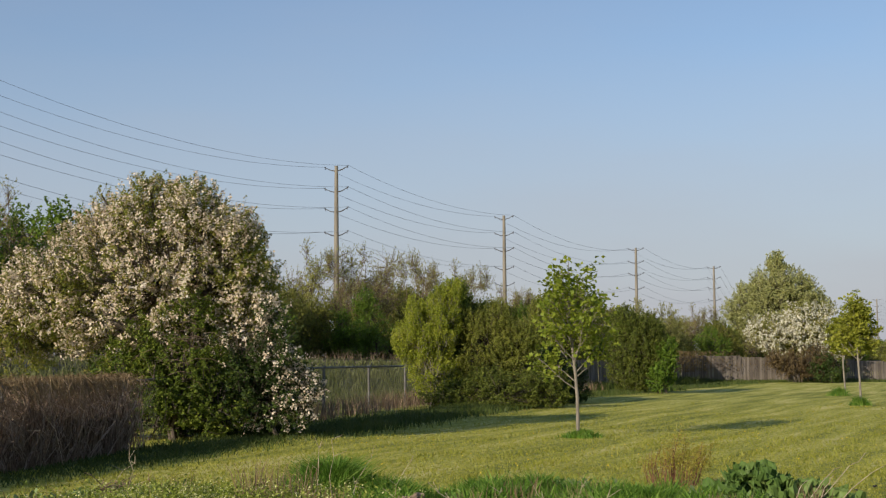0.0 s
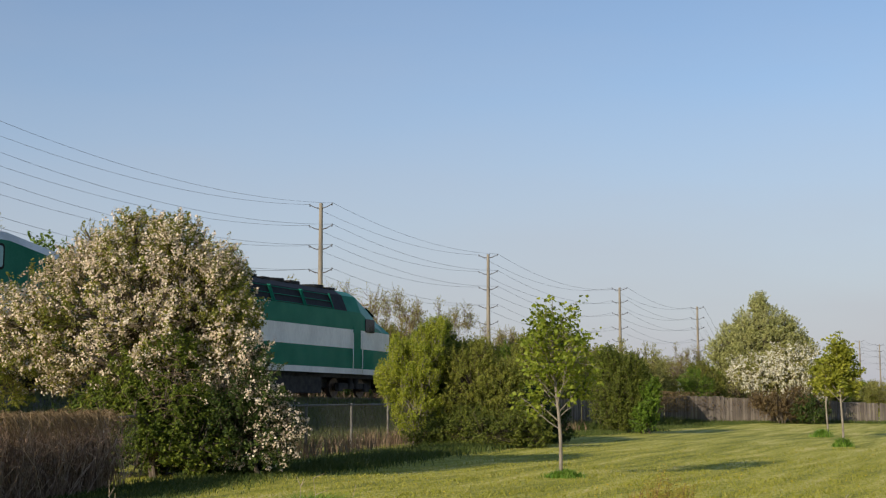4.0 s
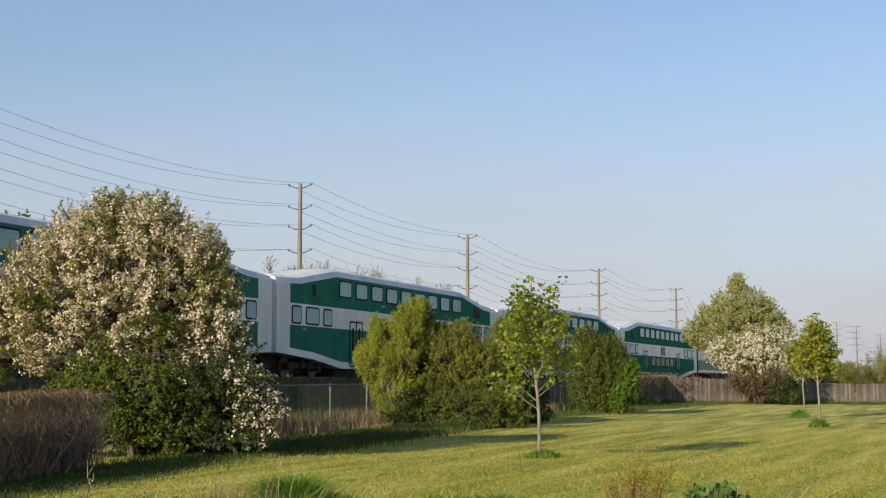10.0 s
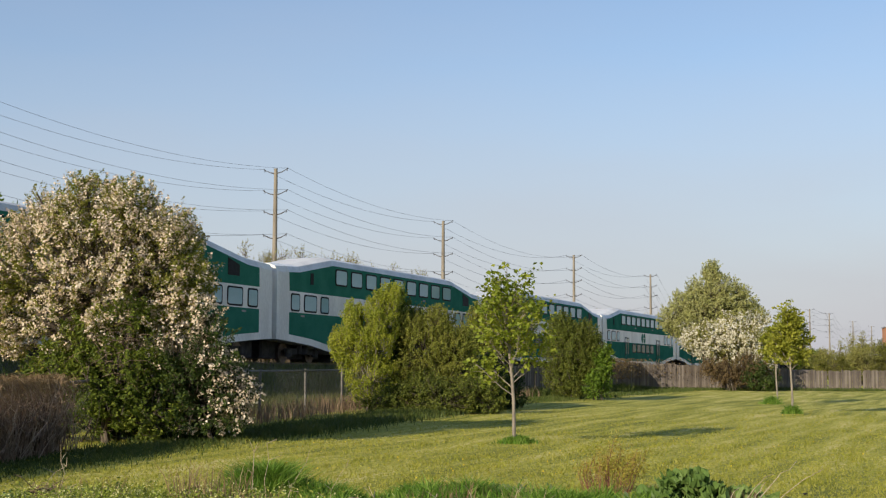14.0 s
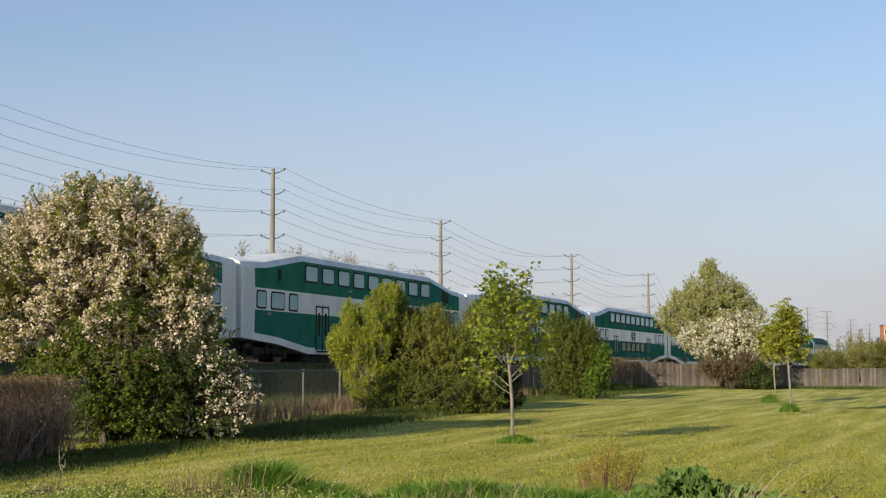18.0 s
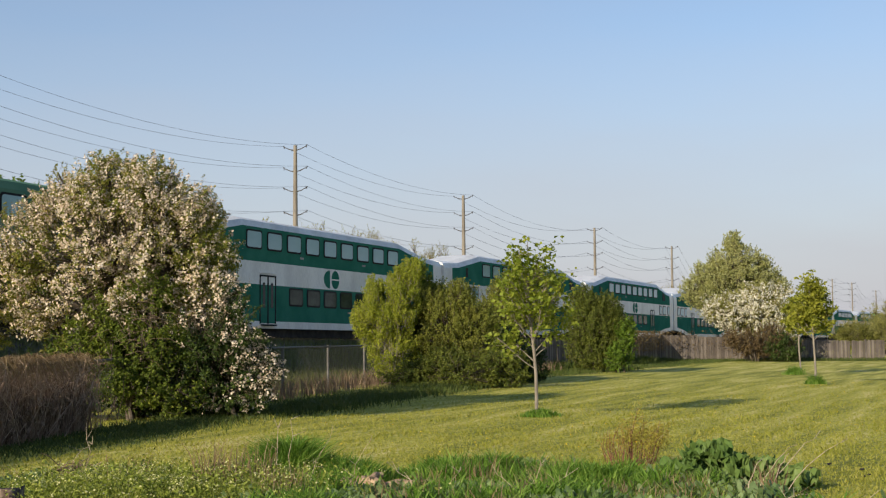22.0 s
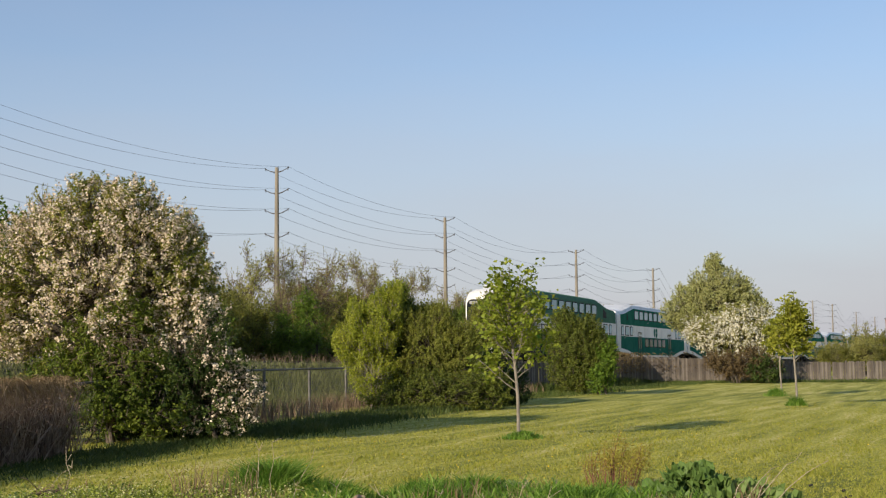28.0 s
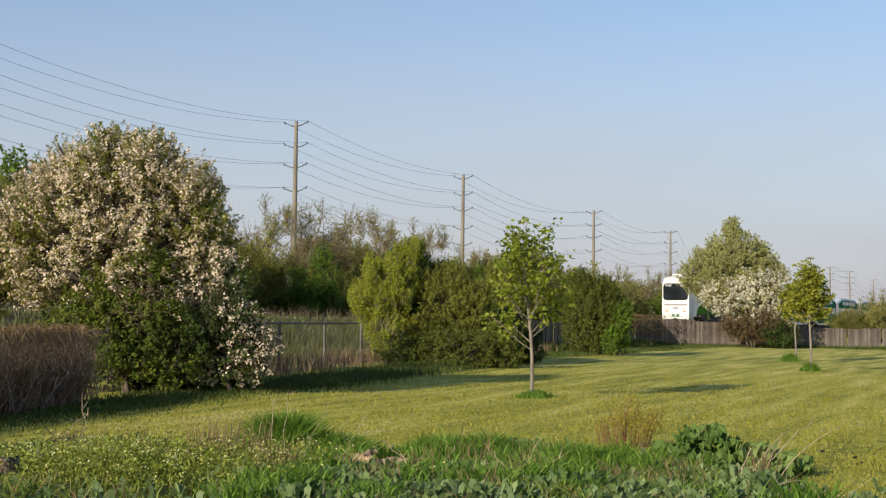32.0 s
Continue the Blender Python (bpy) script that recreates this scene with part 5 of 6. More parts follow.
def engine():
    """The diesel engine; its cab leads."""
    thing = root("locomotive", RAIL @ pose(0, GAUGE_N, 0), "green and white diesel locomotive with black roof grilles, pulling the train", "locomotive")

    def rows(x):
        zt = float(np.interp(x, [-10.2, -9.6, 6.8, 9.4, 10.3], [4.60, 4.86, 4.86, 3.85, 3.1]))
        w = float(np.interp(x, [-10.2, 7.5, 10.3], [1.46, 1.46, 1.15]))
        return [(w, 1.05), (w, 1.30), (w, 2.20), (w, 3.05), (w - 0.02, max(3.1, zt - 1.0)), (w - 0.34, zt - 0.28), (w - 0.75, zt - 0.04), (0.0, zt)]

    def slot_of(a, b, band):
        if a == 99:
            return 0
        # the rear slant looks sunlit by its brighter green, same paint otherwise
        if b <= -9.5 and band >= 3:
            return 2
        return (1, 0, 1, 0, 3 if -9.0 < a < 5.5 else 0, 3 if -9.0 < a < 5.5 else 0, 0)[min(band, 6)]
    so = loft(Soup(), [-10.2, -9.6, -8.9, -4.5, -1, 2.5, 5.5, 6.8, 8.2, 9.4, 10.3], rows, slot_of)
    body = part("body", so, [M_LOCOGREEN, M_WHITE, M_SUNLITGREEN, M_BLACK], thing)
    for side in (-1, 1):
        for x in np.arange(-7.2, 5.3, 2.55):
            g = Soup()
            for i in range(2):
                g.tube([(x + (i - 0.5) * 2.4, side * (HALF - 0.03), 3.86), (x + (i - 0.5) * 2.4, side * (HALF - 0.30), 4.56)], 0.04, 6)
            for z, y in ((3.90, 0.05), (4.2, 0.16), (4.5, 0.27)):
                g.tube([(x - 1.2, side * (HALF - y), z), (x + 1.2, side * (HALF - y), z)], 0.018, 5)
            part("grille", g, M_LOCOGREEN, thing)
        emblem(thing, -6.5, 2.62, side, M_LOCOGREEN, 1.0)
        cw = Soup()
        slab(cw, rounded(0.9, 0.62, 0.08), 7.7, side * (HALF - 0.06), 3.3, side, 0.03)
        part("cab_window", cw, M_DARKGLASS, thing)
        dr = Soup()
        slab(dr, rounded(0.7, 1.85, 0.06), 6.4, side * (HALF - 0.03), 2.25, side, 0.02)
        part("cab_door", dr, M_LOCOGREEN, thing)
        hr = Soup()
        for x in (5.95, 6.85, -8.6, -9.4):
            hr.tube([(x, side * (HALF + 0.04), 1.1), (x, side * (HALF + 0.04), 2.9)], 0.025, 6)
        part("handrail", hr, M_WHITE, thing)
        nb = Soup()
        slab(nb, rounded(0.85, 0.30, 0.03), -8.95, side * (HALF - 0.16), 3.95, side, 0.03)
        part("number_bar", nb, M_GREY, thing)
    ws = Soup()
    for y in (-0.5, 0.5):
        ws.add([(8.35, y - 0.42, 4.2), (8.35, y + 0.42, 4.2), (9.30, y + 0.40, 3.82), (9.30, y - 0.40, 3.82)], [(0, 1, 2, 3)])
    part("windscreen", ws, M_DARKGLASS, thing)
    for x in (-8.2, -6.2, -1.0, 1.2, 4.6):
        part("roof_fan", Soup().disc((x, 0, 4.92), (0, 0, 1), 0.62, 0.16, 18), M_BLACK, thing)
        part("roof_hatch", Soup().box((x + 1.0, 0, 4.90), (0.6, 1.2, 0.12), bevel=0.06), M_BLACK, thing)
    ex = Soup().box((2.9, 0, 4.94), (0.9, 0.5, 0.22), bevel=0.06)
    part("exhaust", ex, M_UNDER, thing)
    lamp = Soup()
    ring = Soup()
    for y in (-1.12, 1.12):
        lamp.disc((-10.16, y, 4.02), (1, 0, 0), 0.13, 0.22, 14)
        ring.disc((-10.14, y, 4.02), (1, 0, 0), 0.20, 0.18, 16)
    part("lamp_bezel", ring, M_BLACK, thing)
    part("rear_lamp", lamp, M_LAMP, thing)
    rear = Soup()
    for y, z in ((-1.05, 3.35), (1.05, 3.35)):
        rear.box((-10.22, y, z), (0.06, 0.34, 0.26), bevel=0.02)
    part("marker_box", rear, M_BLACK, thing)
    gate = Soup()
    for y in (-1.3, -0.7, 0.7, 1.3):
        gate.tube([(-10.45, y, 1.05), (-10.45, y, 2.1)], 0.025, 6)
    for z in (1.55, 2.1):
        for y in (-1.0, 1.0):
            gate.tube([(-10.45, y - 0.3, z), (-10.45, y + 0.3, z)], 0.02, 6)
    part("end_railing", gate, M_WHITE, thing)
    tank = Soup().box((0, 0, 0.60), (7.6, 2.5, 0.85), bevel=0.25)
    tank.box((0, 0, 0.72), (19.0, 1.3, 0.55), bevel=0.1)
    part("fuel_tank", tank, M_UNDER, thing)
    fr = Soup().box((0, 0, 0.98), (20.2, 2.5, 0.22), bevel=0.06)
    part("frame_sill", fr, M_UNDER, thing)
    for x in (-6.7, 6.7):
        bogie(thing, x)
    cp = Soup().box((-10.5, 0, 0.85), (0.7, 0.3, 0.28), bevel=0.06)
    cp.box((10.5, 0, 0.7), (0.6, 2.3, 0.5), bevel=0.1)
    part("coupler", cp, M_UNDER, thing)
    return thing


locomotive = engine()
first = coach("bilevel_coach", "double-deck railway coach, dark green above and below a white band", M_GREEN, M_GREEN, M_WHITE)
coaches = [first] + [copy_thing(first, first.matrix_basis.copy()) for _ in range(8)]
cab_car = coach("cab_coach", "double-deck driving coach in dull green, white and lime, white cab", M_OLDGREEN, M_LIME, M_UNDER, cab=True)
cab_end(cab_car)
cars = coaches + [cab_car]

# place along the track of the coupling behind the engine, every second second
FRONT = [-25.46, 6.17, 37.53, 68.27, 98.12, 126.88, 154.48, 180.82, 205.93, 229.84, 252.64, 274.62, 296.13, 317.63, 339.48, 362.19, 386.34]


def motions():
    times = [2.0 * i for i in range(len(FRONT))]
    walk(locomotive, [(t, on_track(s + 10.75)) for t, s in zip(times, FRONT)])
    for i, car in enumerate(cars):
        walk(car, [(t, on_track(s - PITCH * (i + 0.5))) for t, s in zip(times, FRONT)])


# ---- lawn and rough grass ----
def patch(k, rng, x0, x1, y0, y1):
    """Points on the ground over a stretch, wider with distance."""
    y = rng.uniform(y0 ** 0.5, y1 ** 0.5, k) ** 2
    x = rng.uniform(x0, x1, k) * y / y1
    return np.stack([x, y, ground_z(x, y)], 1)


def lawn_blades():
    rng = np.random.default_rng(61)
    so = Soup()
    p = patch(210000, rng, -20.5, 21.5, 10.5, 56)
    keep = (sn(p[:, 0], p[:, 1])[1] < 21) & (rng.random(len(p)) < 1.25 - p[:, 1] / 45)
    p = p[keep]
    far = np.hypot(p[:, 0], p[:, 1])
    s, n = sn(p[:, 0], p[:, 1])
    row = 0.5 + 0.5 * np.sin(n * 5.2 + 0.9 * np.sin(s * 0.35) + 0.5 * np.sin(s * 1.1))
    tuft = row ** 2 * (0.5 + 0.5 * np.sin(s * 1.7 + 2 * np.sin(n * 1.3)) * np.sin(s * 0.63 + n))
    blade_faces(so, p, 0.035 + 0.075 * tuft, 0.7, 0.006 + 0.0002 * far, rng, segs=1)
    tagged(part("lawn_grass", so, M_LAWNBLADE), "short mown grass, yellowish green in low sun", "grass", kind="stuff")
    dl = Soup()
    p = patch(1000, rng, -8, 22, 14, 62)
    c = 0.5 + 0.5 * np.sin(p[:, 0] * 0.8 + 1) * np.cos(p[:, 1] * 0.35)
    p = p[(rng.random(len(p)) < c) & (sn(p[:, 0], p[:, 1])[1] < 14)]
    p[:, 2] += 0.07
    leaf_faces(dl, p, 0.024, rng, 1.2, 0.95)
    leaf_faces(dl, p + [0, 0, 0.006], 0.024, rng, 1.2, 0.95)
    tagged(part("dandelions", dl, M_DANDELION), "scattered yellow dandelion heads in the lawn", "flowers", kind="stuff")
    # long grass, widened and darkened to stand for shade on the lawn's rim
    sh = Soup()
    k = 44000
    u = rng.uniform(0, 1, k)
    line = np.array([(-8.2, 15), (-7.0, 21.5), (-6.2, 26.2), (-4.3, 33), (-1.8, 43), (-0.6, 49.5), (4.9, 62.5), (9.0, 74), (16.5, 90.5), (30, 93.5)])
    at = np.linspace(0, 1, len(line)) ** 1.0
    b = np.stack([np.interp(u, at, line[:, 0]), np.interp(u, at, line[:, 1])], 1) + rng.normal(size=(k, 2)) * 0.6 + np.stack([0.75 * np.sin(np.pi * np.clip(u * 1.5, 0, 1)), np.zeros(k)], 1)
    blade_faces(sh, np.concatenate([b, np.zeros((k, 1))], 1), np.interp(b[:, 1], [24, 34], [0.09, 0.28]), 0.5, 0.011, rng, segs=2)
    tagged(part("edge_grass", sh, M_SHADED_EDGE), "long unmown grass along the hedge foot, darkened to stand for shade", "grass", kind="stuff")


def tuft(name, x, y, r, h, k, seed, mat, label, width=0.010, lean=0.55, group="", squash=1.0):
    rng = np.random.default_rng(seed)
    d = rng.normal(size=(k, 2)) * r * 0.5
    p = np.stack([d[:, 0], d[:, 1] * squash, np.zeros(k)], 1)
    fall = np.exp(-(d ** 2).sum(1) / (r * r))
    so = Soup()
    blade_faces(so, p, h * (0.45 + 0.75 * fall), lean, width, rng, segs=3)
    ob = part(name, so, mat)
    ob.location = (x, y, float(ground_z(x, y)))
    return tagged(ob, label, "grass", group)


def lance_faces(soup, pts, length, width, rng):
    """Upright lance-shaped leaves, several to a shoot."""
    pts = np.repeat(pts, 5, 0)
    k = len(pts)
    pts = pts + np.concatenate([rng.normal(size=(k, 2)) * 0.02, np.zeros((k, 1))], 1)
    a, el = rng.uniform(0, 2 * np.pi, k), rng.uniform(0.45, 1.4, k)
    d = np.stack([np.cos(a) * np.cos(el), np.sin(a) * np.cos(el), np.sin(el)], 1)
    w = np.stack([-np.sin(a), np.cos(a), np.zeros(k)], 1) * (width * rng.uniform(0.7, 1.3, k))[:, None]
    L = (length * rng.uniform(0.5, 1.25, k))[:, None]
    drop = np.array([0, 0, 1.0])
    v = np.stack([pts, pts + d * L * 0.4 + w * 0.8, pts + d * L * 0.4 - w * 0.8, pts + d * L * 0.75 + w - drop * L * 0.06, pts + d * L * 0.75 - w - drop * L * 0.06, pts + d * L - drop * L * 0.2], 1)
    b = np.arange(k)[:, None] * 6
    soup.add(v.reshape(-1, 3), np.concatenate([b + [0, 1, 2], b + [1, 3, 2], b + [2, 3, 4], b + [3, 5, 4]]))


def rough_strip():
    rng = np.random.default_rng(66)
    so, mid = Soup(), Soup()

    def back(x):
        return 15.6 + 0.9 * np.sin(x * 1.1 + 0.6) + 0.5 * np.sin(x * 2.7) + 0.25 * x * 0.2

    k = 34000
    x = rng.uniform(-5.6, 4.1, k)
    y = rng.uniform(10.0, 17.2, k)
    lump = 0.55 + 0.45 * np.sin(x * 1.9 + 0.7 * np.sin(y * 1.6)) * np.sin(y * 1.7 + x * 0.6)
    edge = np.where(x > 3.1, 13.2 - (x - 3.1) * 1.6, back(x))
    keep = (y < edge + rng.normal(0, 0.35, k)) & (rng.random(k) < 0.12 + 0.88 * lump ** 1.6)
    p = np.stack([x, y, np.zeros(k)], 1)[keep]
    lum = lump[keep]
    bare = np.hypot((p[:, 0] - 1.22) / 0.34, (p[:, 1] - 13.65) / 0.42) < 1
    logs = (np.abs(p[:, 0] + 0.95) < 0.5) & (p[:, 1] > 13.5) & (p[:, 1] < 14.8)
    p, lum = p[~bare & ~logs], lum[~bare & ~logs]
    dry = rng.random(len(p)) < 0.17
    broad = (rng.random(len(p)) < 0.55 * np.exp(-((p[:, 0] + 0.6) ** 2) / 1.6 - (p[:, 1] - 12.6) ** 2 / 2.2) + 0.14)
    blade_faces(so, p[~dry & ~broad], (0.06 + 0.23 * lum)[~dry & ~broad], 0.6, 0.014, rng, segs=2)
    tagged(part("rough_grass", so, M_ROUGH), "uneven long grass left unmown", "grass", kind="stuff")
    lance_faces(mid, p[broad], 0.21, 0.026, rng)
    tagged(part("broad_weeds", mid, M_BLUEGREEN), "grey-green broad-leaved weeds among the grass", "weeds", kind="stuff")
    dr = Soup()
    blade_faces(dr, p[dry], 0.30, 0.75, 0.0065, rng, segs=2)
    tagged(part("dry_grass", dr, M_STRAW), "dry straw-coloured stems among the grass", "dry weeds", kind="stuff")
    # creamy weed flowers in a drift
    st, fl = Soup(), Soup()
    k = 6200
    q = np.stack([rng.normal(-3.0, 0.75, k), rng.normal(13.3, 0.65, k), np.zeros(k)], 1)
    q = q[(q[:, 1] < 14.9) & (q[:, 0] > -4.9)]
    h = rng.uniform(0.18, 0.42, len(q))
    blade_faces(st, q, h, 0.3, 0.006, rng, segs=2)
    lp = np.repeat(q, 4, 0) + rng.normal(size=(len(q) * 4, 3)) * [0.06, 0.06, 0.0] + np.stack([np.zeros(len(q) * 4)] * 2 + [rng.uniform(0.05, 1, len(q) * 4) * np.repeat(h, 4)], 1)
    leaf_faces(st, lp, 0.042, rng, 0.6, 0.5)
    fq = np.repeat(q[::8], 4, 0)
    fq = fq + rng.normal(size=fq.shape) * [0.03, 0.03, 0.015] + np.stack([np.zeros(len(fq))] * 2 + [np.repeat(h[::8], 4) * 0.9], 1)
    leaf_faces(fl, fq, 0.021, rng, 0.9, 0.9)
    drift = root("flowering_weeds", pose(0, 0, 0), "drift of weeds with small creamy-yellow flower heads", "weeds", kind="stuff")
    part("foliage", st, M_PALEGREEN, drift)
    part("flower_heads", fl, M_FLOWER, drift)


M_ROUGH = foliage("rough_grass_blade", [(0.06, 0.11, 0.014), (0.15, 0.23, 0.03), (0.36, 0.38, 0.11)], 0.35)
M_SOIL = surface("red_soil", (0.16, 0.075, 0.04), (0.34, 0.18, 0.10), 9, 0.95, bump=0.9, fine=60)
M_PALEGREEN = foliage("weed_leaf", [(0.08, 0.115, 0.016), (0.22, 0.27, 0.035), (0.46, 0.47, 0.11)], 0.3)


def burdock():
    """Large crinkled leaves in a low mound."""
    rng = np.random.default_rng(71)
    thing = root("burdock_plant", pose(2.92, 14.6, 0), "low mound of broad crinkled dark green leaves", "plant")
    for i in range(200):
        a = rng.uniform(0, 2 * math.pi)
        r = rng.uniform(0.02, 1.0) ** 0.6 * 0.72
        L = rng.uniform(0.10, 0.24)
        w = L * rng.uniform(0.7, 0.95)
        tilt = rng.uniform(-0.65, 0.25)
        c = np.array([r * math.cos(a) * 1.0, r * math.sin(a) * 0.7, 0.06 + (0.36 - 0.13 * math.cos(a)) * (1 - (r / 0.75) ** 2) * rng.uniform(0.5, 1.0)])
        dirv = np.array([math.cos(a) * math.cos(tilt), math.sin(a) * math.cos(tilt), math.sin(tilt)])
        side = np.array([-math.sin(a), math.cos(a), 0])
        roll = rng.normal(0, 0.55)
        side = side * math.cos(roll) + np.cross(dirv, side) * math.sin(roll)
        up = np.cross(dirv, side) * -1
        g = []
        nu, nv = 7, 5
        for u in np.linspace(0, 1, nu):
            ww = w * 0.5 * math.sin(math.pi * min(1, u ** 0.7 * 0.98 + 0.02)) ** 0.75
            for v in np.linspace(-1, 1, nv):
                g.append(c + dirv * L * u + side * ww * v + up * (-(abs(v) ** 1.5) * 0.05 - 0.16 * L * u * u + 0.045 * math.sin(v * 7 + i + u * 9) * u + rng.normal(0, 0.020)))
        so = Soup().add(g, [(i2 * nv + j, (i2 + 1) * nv + j, (i2 + 1) * nv + j + 1, i2 * nv + j + 1) for i2 in range(nu - 1) for j in range(nv - 1)])
        so.tube([(c[0] * 0.3, c[1] * 0.3, 0), (c[0] * 0.7, c[1] * 0.7, c[2] * 0.7), c], [0.012, 0.010, 0.007], 5)
        part("leaf", so, M_DOCK, thing)


def red_bush():
    rng = np.random.default_rng(73)
    thing = root("young_bush", pose(2.1, 17.3, 0), "thin bush of reddish stems with few yellow-green leaves", "shrub")
    st, lf = Soup(), Soup()
    tips = []
    for i in range(70):
        u0 = rng.uniform(-1, 1)
        x0, y0 = u0 * 0.34 + rng.normal(0, 0.04), rng.normal(0, 0.16)
        h = rng.uniform(0.34, 0.74) * (1 - 0.25 * abs(u0))
        p = np.array([(x0 * 0.8, y0 * 0.8, 0), (x0 + rng.normal(0, 0.03), y0, h * 0.55), (x0 * 1.15 + rng.normal(0.05, 0.06), y0 * 1.2, h)])
        st.tube(p, [0.0045, 0.0032, 0.0014], 4)
        for u in rng.uniform(0.0, 1.08, 10 if u0 < -0.25 else 34):
            tips.append(p[1] * (1 - u) + p[2] * u + rng.normal(size=3) * [0.06, 0.06, 0.04])
    leaf_faces(lf, np.array(tips), 0.036, rng, 0.5, 0.5)
    part("twiggy_stem", st, M_REDSTEM, thing)
    part("leaves", lf, M_SPRIG, thing)


M_REDSTEM = surface("red_stem", (0.12, 0.05, 0.03), (0.24, 0.11, 0.06), 8, 0.8, bump=0.1)
M_SPRIG = foliage("sprig_leaf", [(0.24, 0.17, 0.04), (0.36, 0.30, 0.05), (0.42, 0.40, 0.07)], 0.4)


def dead_wood():
    rng = np.random.default_rng(75)
    # split logs in the grass
    for x, y, L, r, turn, lift in ((-1.22, 14.2, 0.34, 0.045, 8, 0.13), (-0.96, 14.1, 0.28, 0.055, -30, 0.15), (-0.68, 14.15, 0.34, 0.045, 12, 0.12), (-0.92, 14.15, 0.22, 0.03, 60, 0.21)):
        u = np.linspace(-0.5, 0.5, 7)
        p = np.stack([u * L, 0.012 * np.sin(u * 9), 0.012 * np.cos(u * 7)], 1)
        rad = r * (1 + rng.normal(0, 0.07, 7))
        so = Soup().tube(p, rad, 9)
        for e in (0, 6):
            so.f.append((np.array([[e * 9 + j for j in (range(9) if e == 0 else range(8, -1, -1))]]), 0))
        ob = part("log", so, M_LOG)
        ob.matrix_basis = pose(x, y, lift, 0, rng.uniform(-8, 8), turn)
        tagged(ob, "short piece of dry tan log lying in rough grass", "log", "logs in the grass")
    # old stump with a split top
    so = Soup()
    ang = np.arange(14) * 2 * np.pi / 14
    ring = []
    for z, k in ((-0.1, 1.25), (0.1, 1.05), (0.3, 0.97), (0.52, 1.0)):
        ring += [(math.cos(a) * 0.17 * k * (1 + 0.10 * math.sin(5 * a)), math.sin(a) * 0.17 * k * (1 + 0.10 * math.sin(5 * a)), z + (0.05 * math.sin(3 * a) if z > 0.5 else 0)) for a in ang]
    so.add(ring, [(i * 14 + j, i * 14 + (j + 1) % 14, (i + 1) * 14 + (j + 1) % 14, (i + 1) * 14 + j) for i in range(3) for j in range(14)])
    so.f.append((np.array([[42 + j for j in range(14)]]), 0))
    ob = part("tree_stump", so, M_STUMP, shade=True)
    ob.location = (-4.22, 12.5, -0.27)
    tagged(ob, "weathered grey tree stump with a ragged top", "stump")
    # bent dry stalks over the burdock
    for i, (x0, y0, x1, y1, h) in enumerate(((2.85, 13.2, 3.55, 13.6, 0.92), (2.78, 13.3, 3.3, 13.6, 0.75), (2.95, 13.0, 3.72, 13.3, 0.85), (2.7, 13.2, 2.95, 13.5, 0.6), (2.9, 13.1, 3.15, 13.3, 0.66))):
        u = np.linspace(0, 1, 8)[:, None]
        p = np.array([x0, y0, 0]) * (1 - u) + np.array([x1, y1, h * 0.72]) * u + np.array([0, 0, 0.10]) * np.sin(u * 3.14) + rng.normal(size=(8, 3)) * 0.008
        so = Soup().tube(p, np.linspace(0.006, 0.0025, 8), 5)
        tagged(part("dry_stalk", so, M_PALESTALK), "bent bleached dead stalk leaning over broad leaves", "dry stalk", "dead stalks in the rough grass")
    for x0, y0, dx, h in ((0.55, 13.2, 0.25, 0.45), (0.6, 13.2, -0.35, 0.4), (0.62, 13.4, 0.5, 0.35), (-0.2, 13.2, -0.55, 0.42), (-0.25, 13.1, 0.2, 0.34), (-1.95, 13.8, 0.05, 0.85), (-1.75, 13.7, 0.02, 0.8), (-1.6, 13.9, 0.25, 0.75), (-3.9, 14, 0.03, 0.8), (-1.25, 13.6, 0.3, 0.6),
                       (-4.35, 14.6, 0.3, 0.55), (-4.3, 14.6, 0.5, 0.42), (2.9, 12.1, 0.7, 0.14), (2.6, 12.3, 0.5, 0.2)):
        u = np.linspace(0, 1, 6)[:, None]
        p = np.array([x0, y0, 0]) * (1 - u) + np.array([x0 + dx, y0 + 0.1, h]) * u + np.concatenate([np.zeros((1, 3)), rng.normal(size=(5, 3)) * 0.02])
        so = Soup().tube(p, np.linspace(0.005, 0.002, 6), 4)
        for _ in range(3):
            c = p[rng.integers(2, 6)]
            so.tube([c, c + rng.normal(size=3) * [0.08, 0.05, 0.03] + [0, 0, 0.06]], [0.004, 0.002], 3)
        tagged(part("dry_stalk", so, M_PALESTALK), "thin dead weed stem standing in the grass", "dry stalk", "dead stems in the rough grass")
    br = Soup()
    for _ in range(26):
        a = np.array([-4.28 + rng.uniform(0, 0.12), 14.3, 0.18 + rng.uniform(0, 0.14)])
        b = a + [rng.uniform(-0.15, 0.42), rng.normal(0, 0.1), rng.uniform(-0.02, 0.16)]
        br.tube([a, (a + b) / 2 + rng.normal(size=3) * 0.04, b], [0.006, 0.004, 0.002], 4)
    br.tube([(-4.34, 14.3, 0), (-4.28, 14.3, 0.2), (-4.1, 14.3, 0.3)], [0.012, 0.010, 0.006], 5)
    tagged(part("dead_branch", br, M_TWIG), "dark bare twigs of a broken branch by the stump", "branch", kind="stuff")
    k = 15
    g = np.linspace(-1, 1, k)
    gx, gy = np.meshgrid(g, g)
    rr = np.clip(1 - np.hypot(gx, gy), 0, 1)
    v = np.stack([gx * 0.36, gy * 0.42, -0.02 + 0.075 * rr ** 0.7 + rng.normal(0, 0.012, gx.shape) * (rr > 0)], -1).reshape(-1, 3)
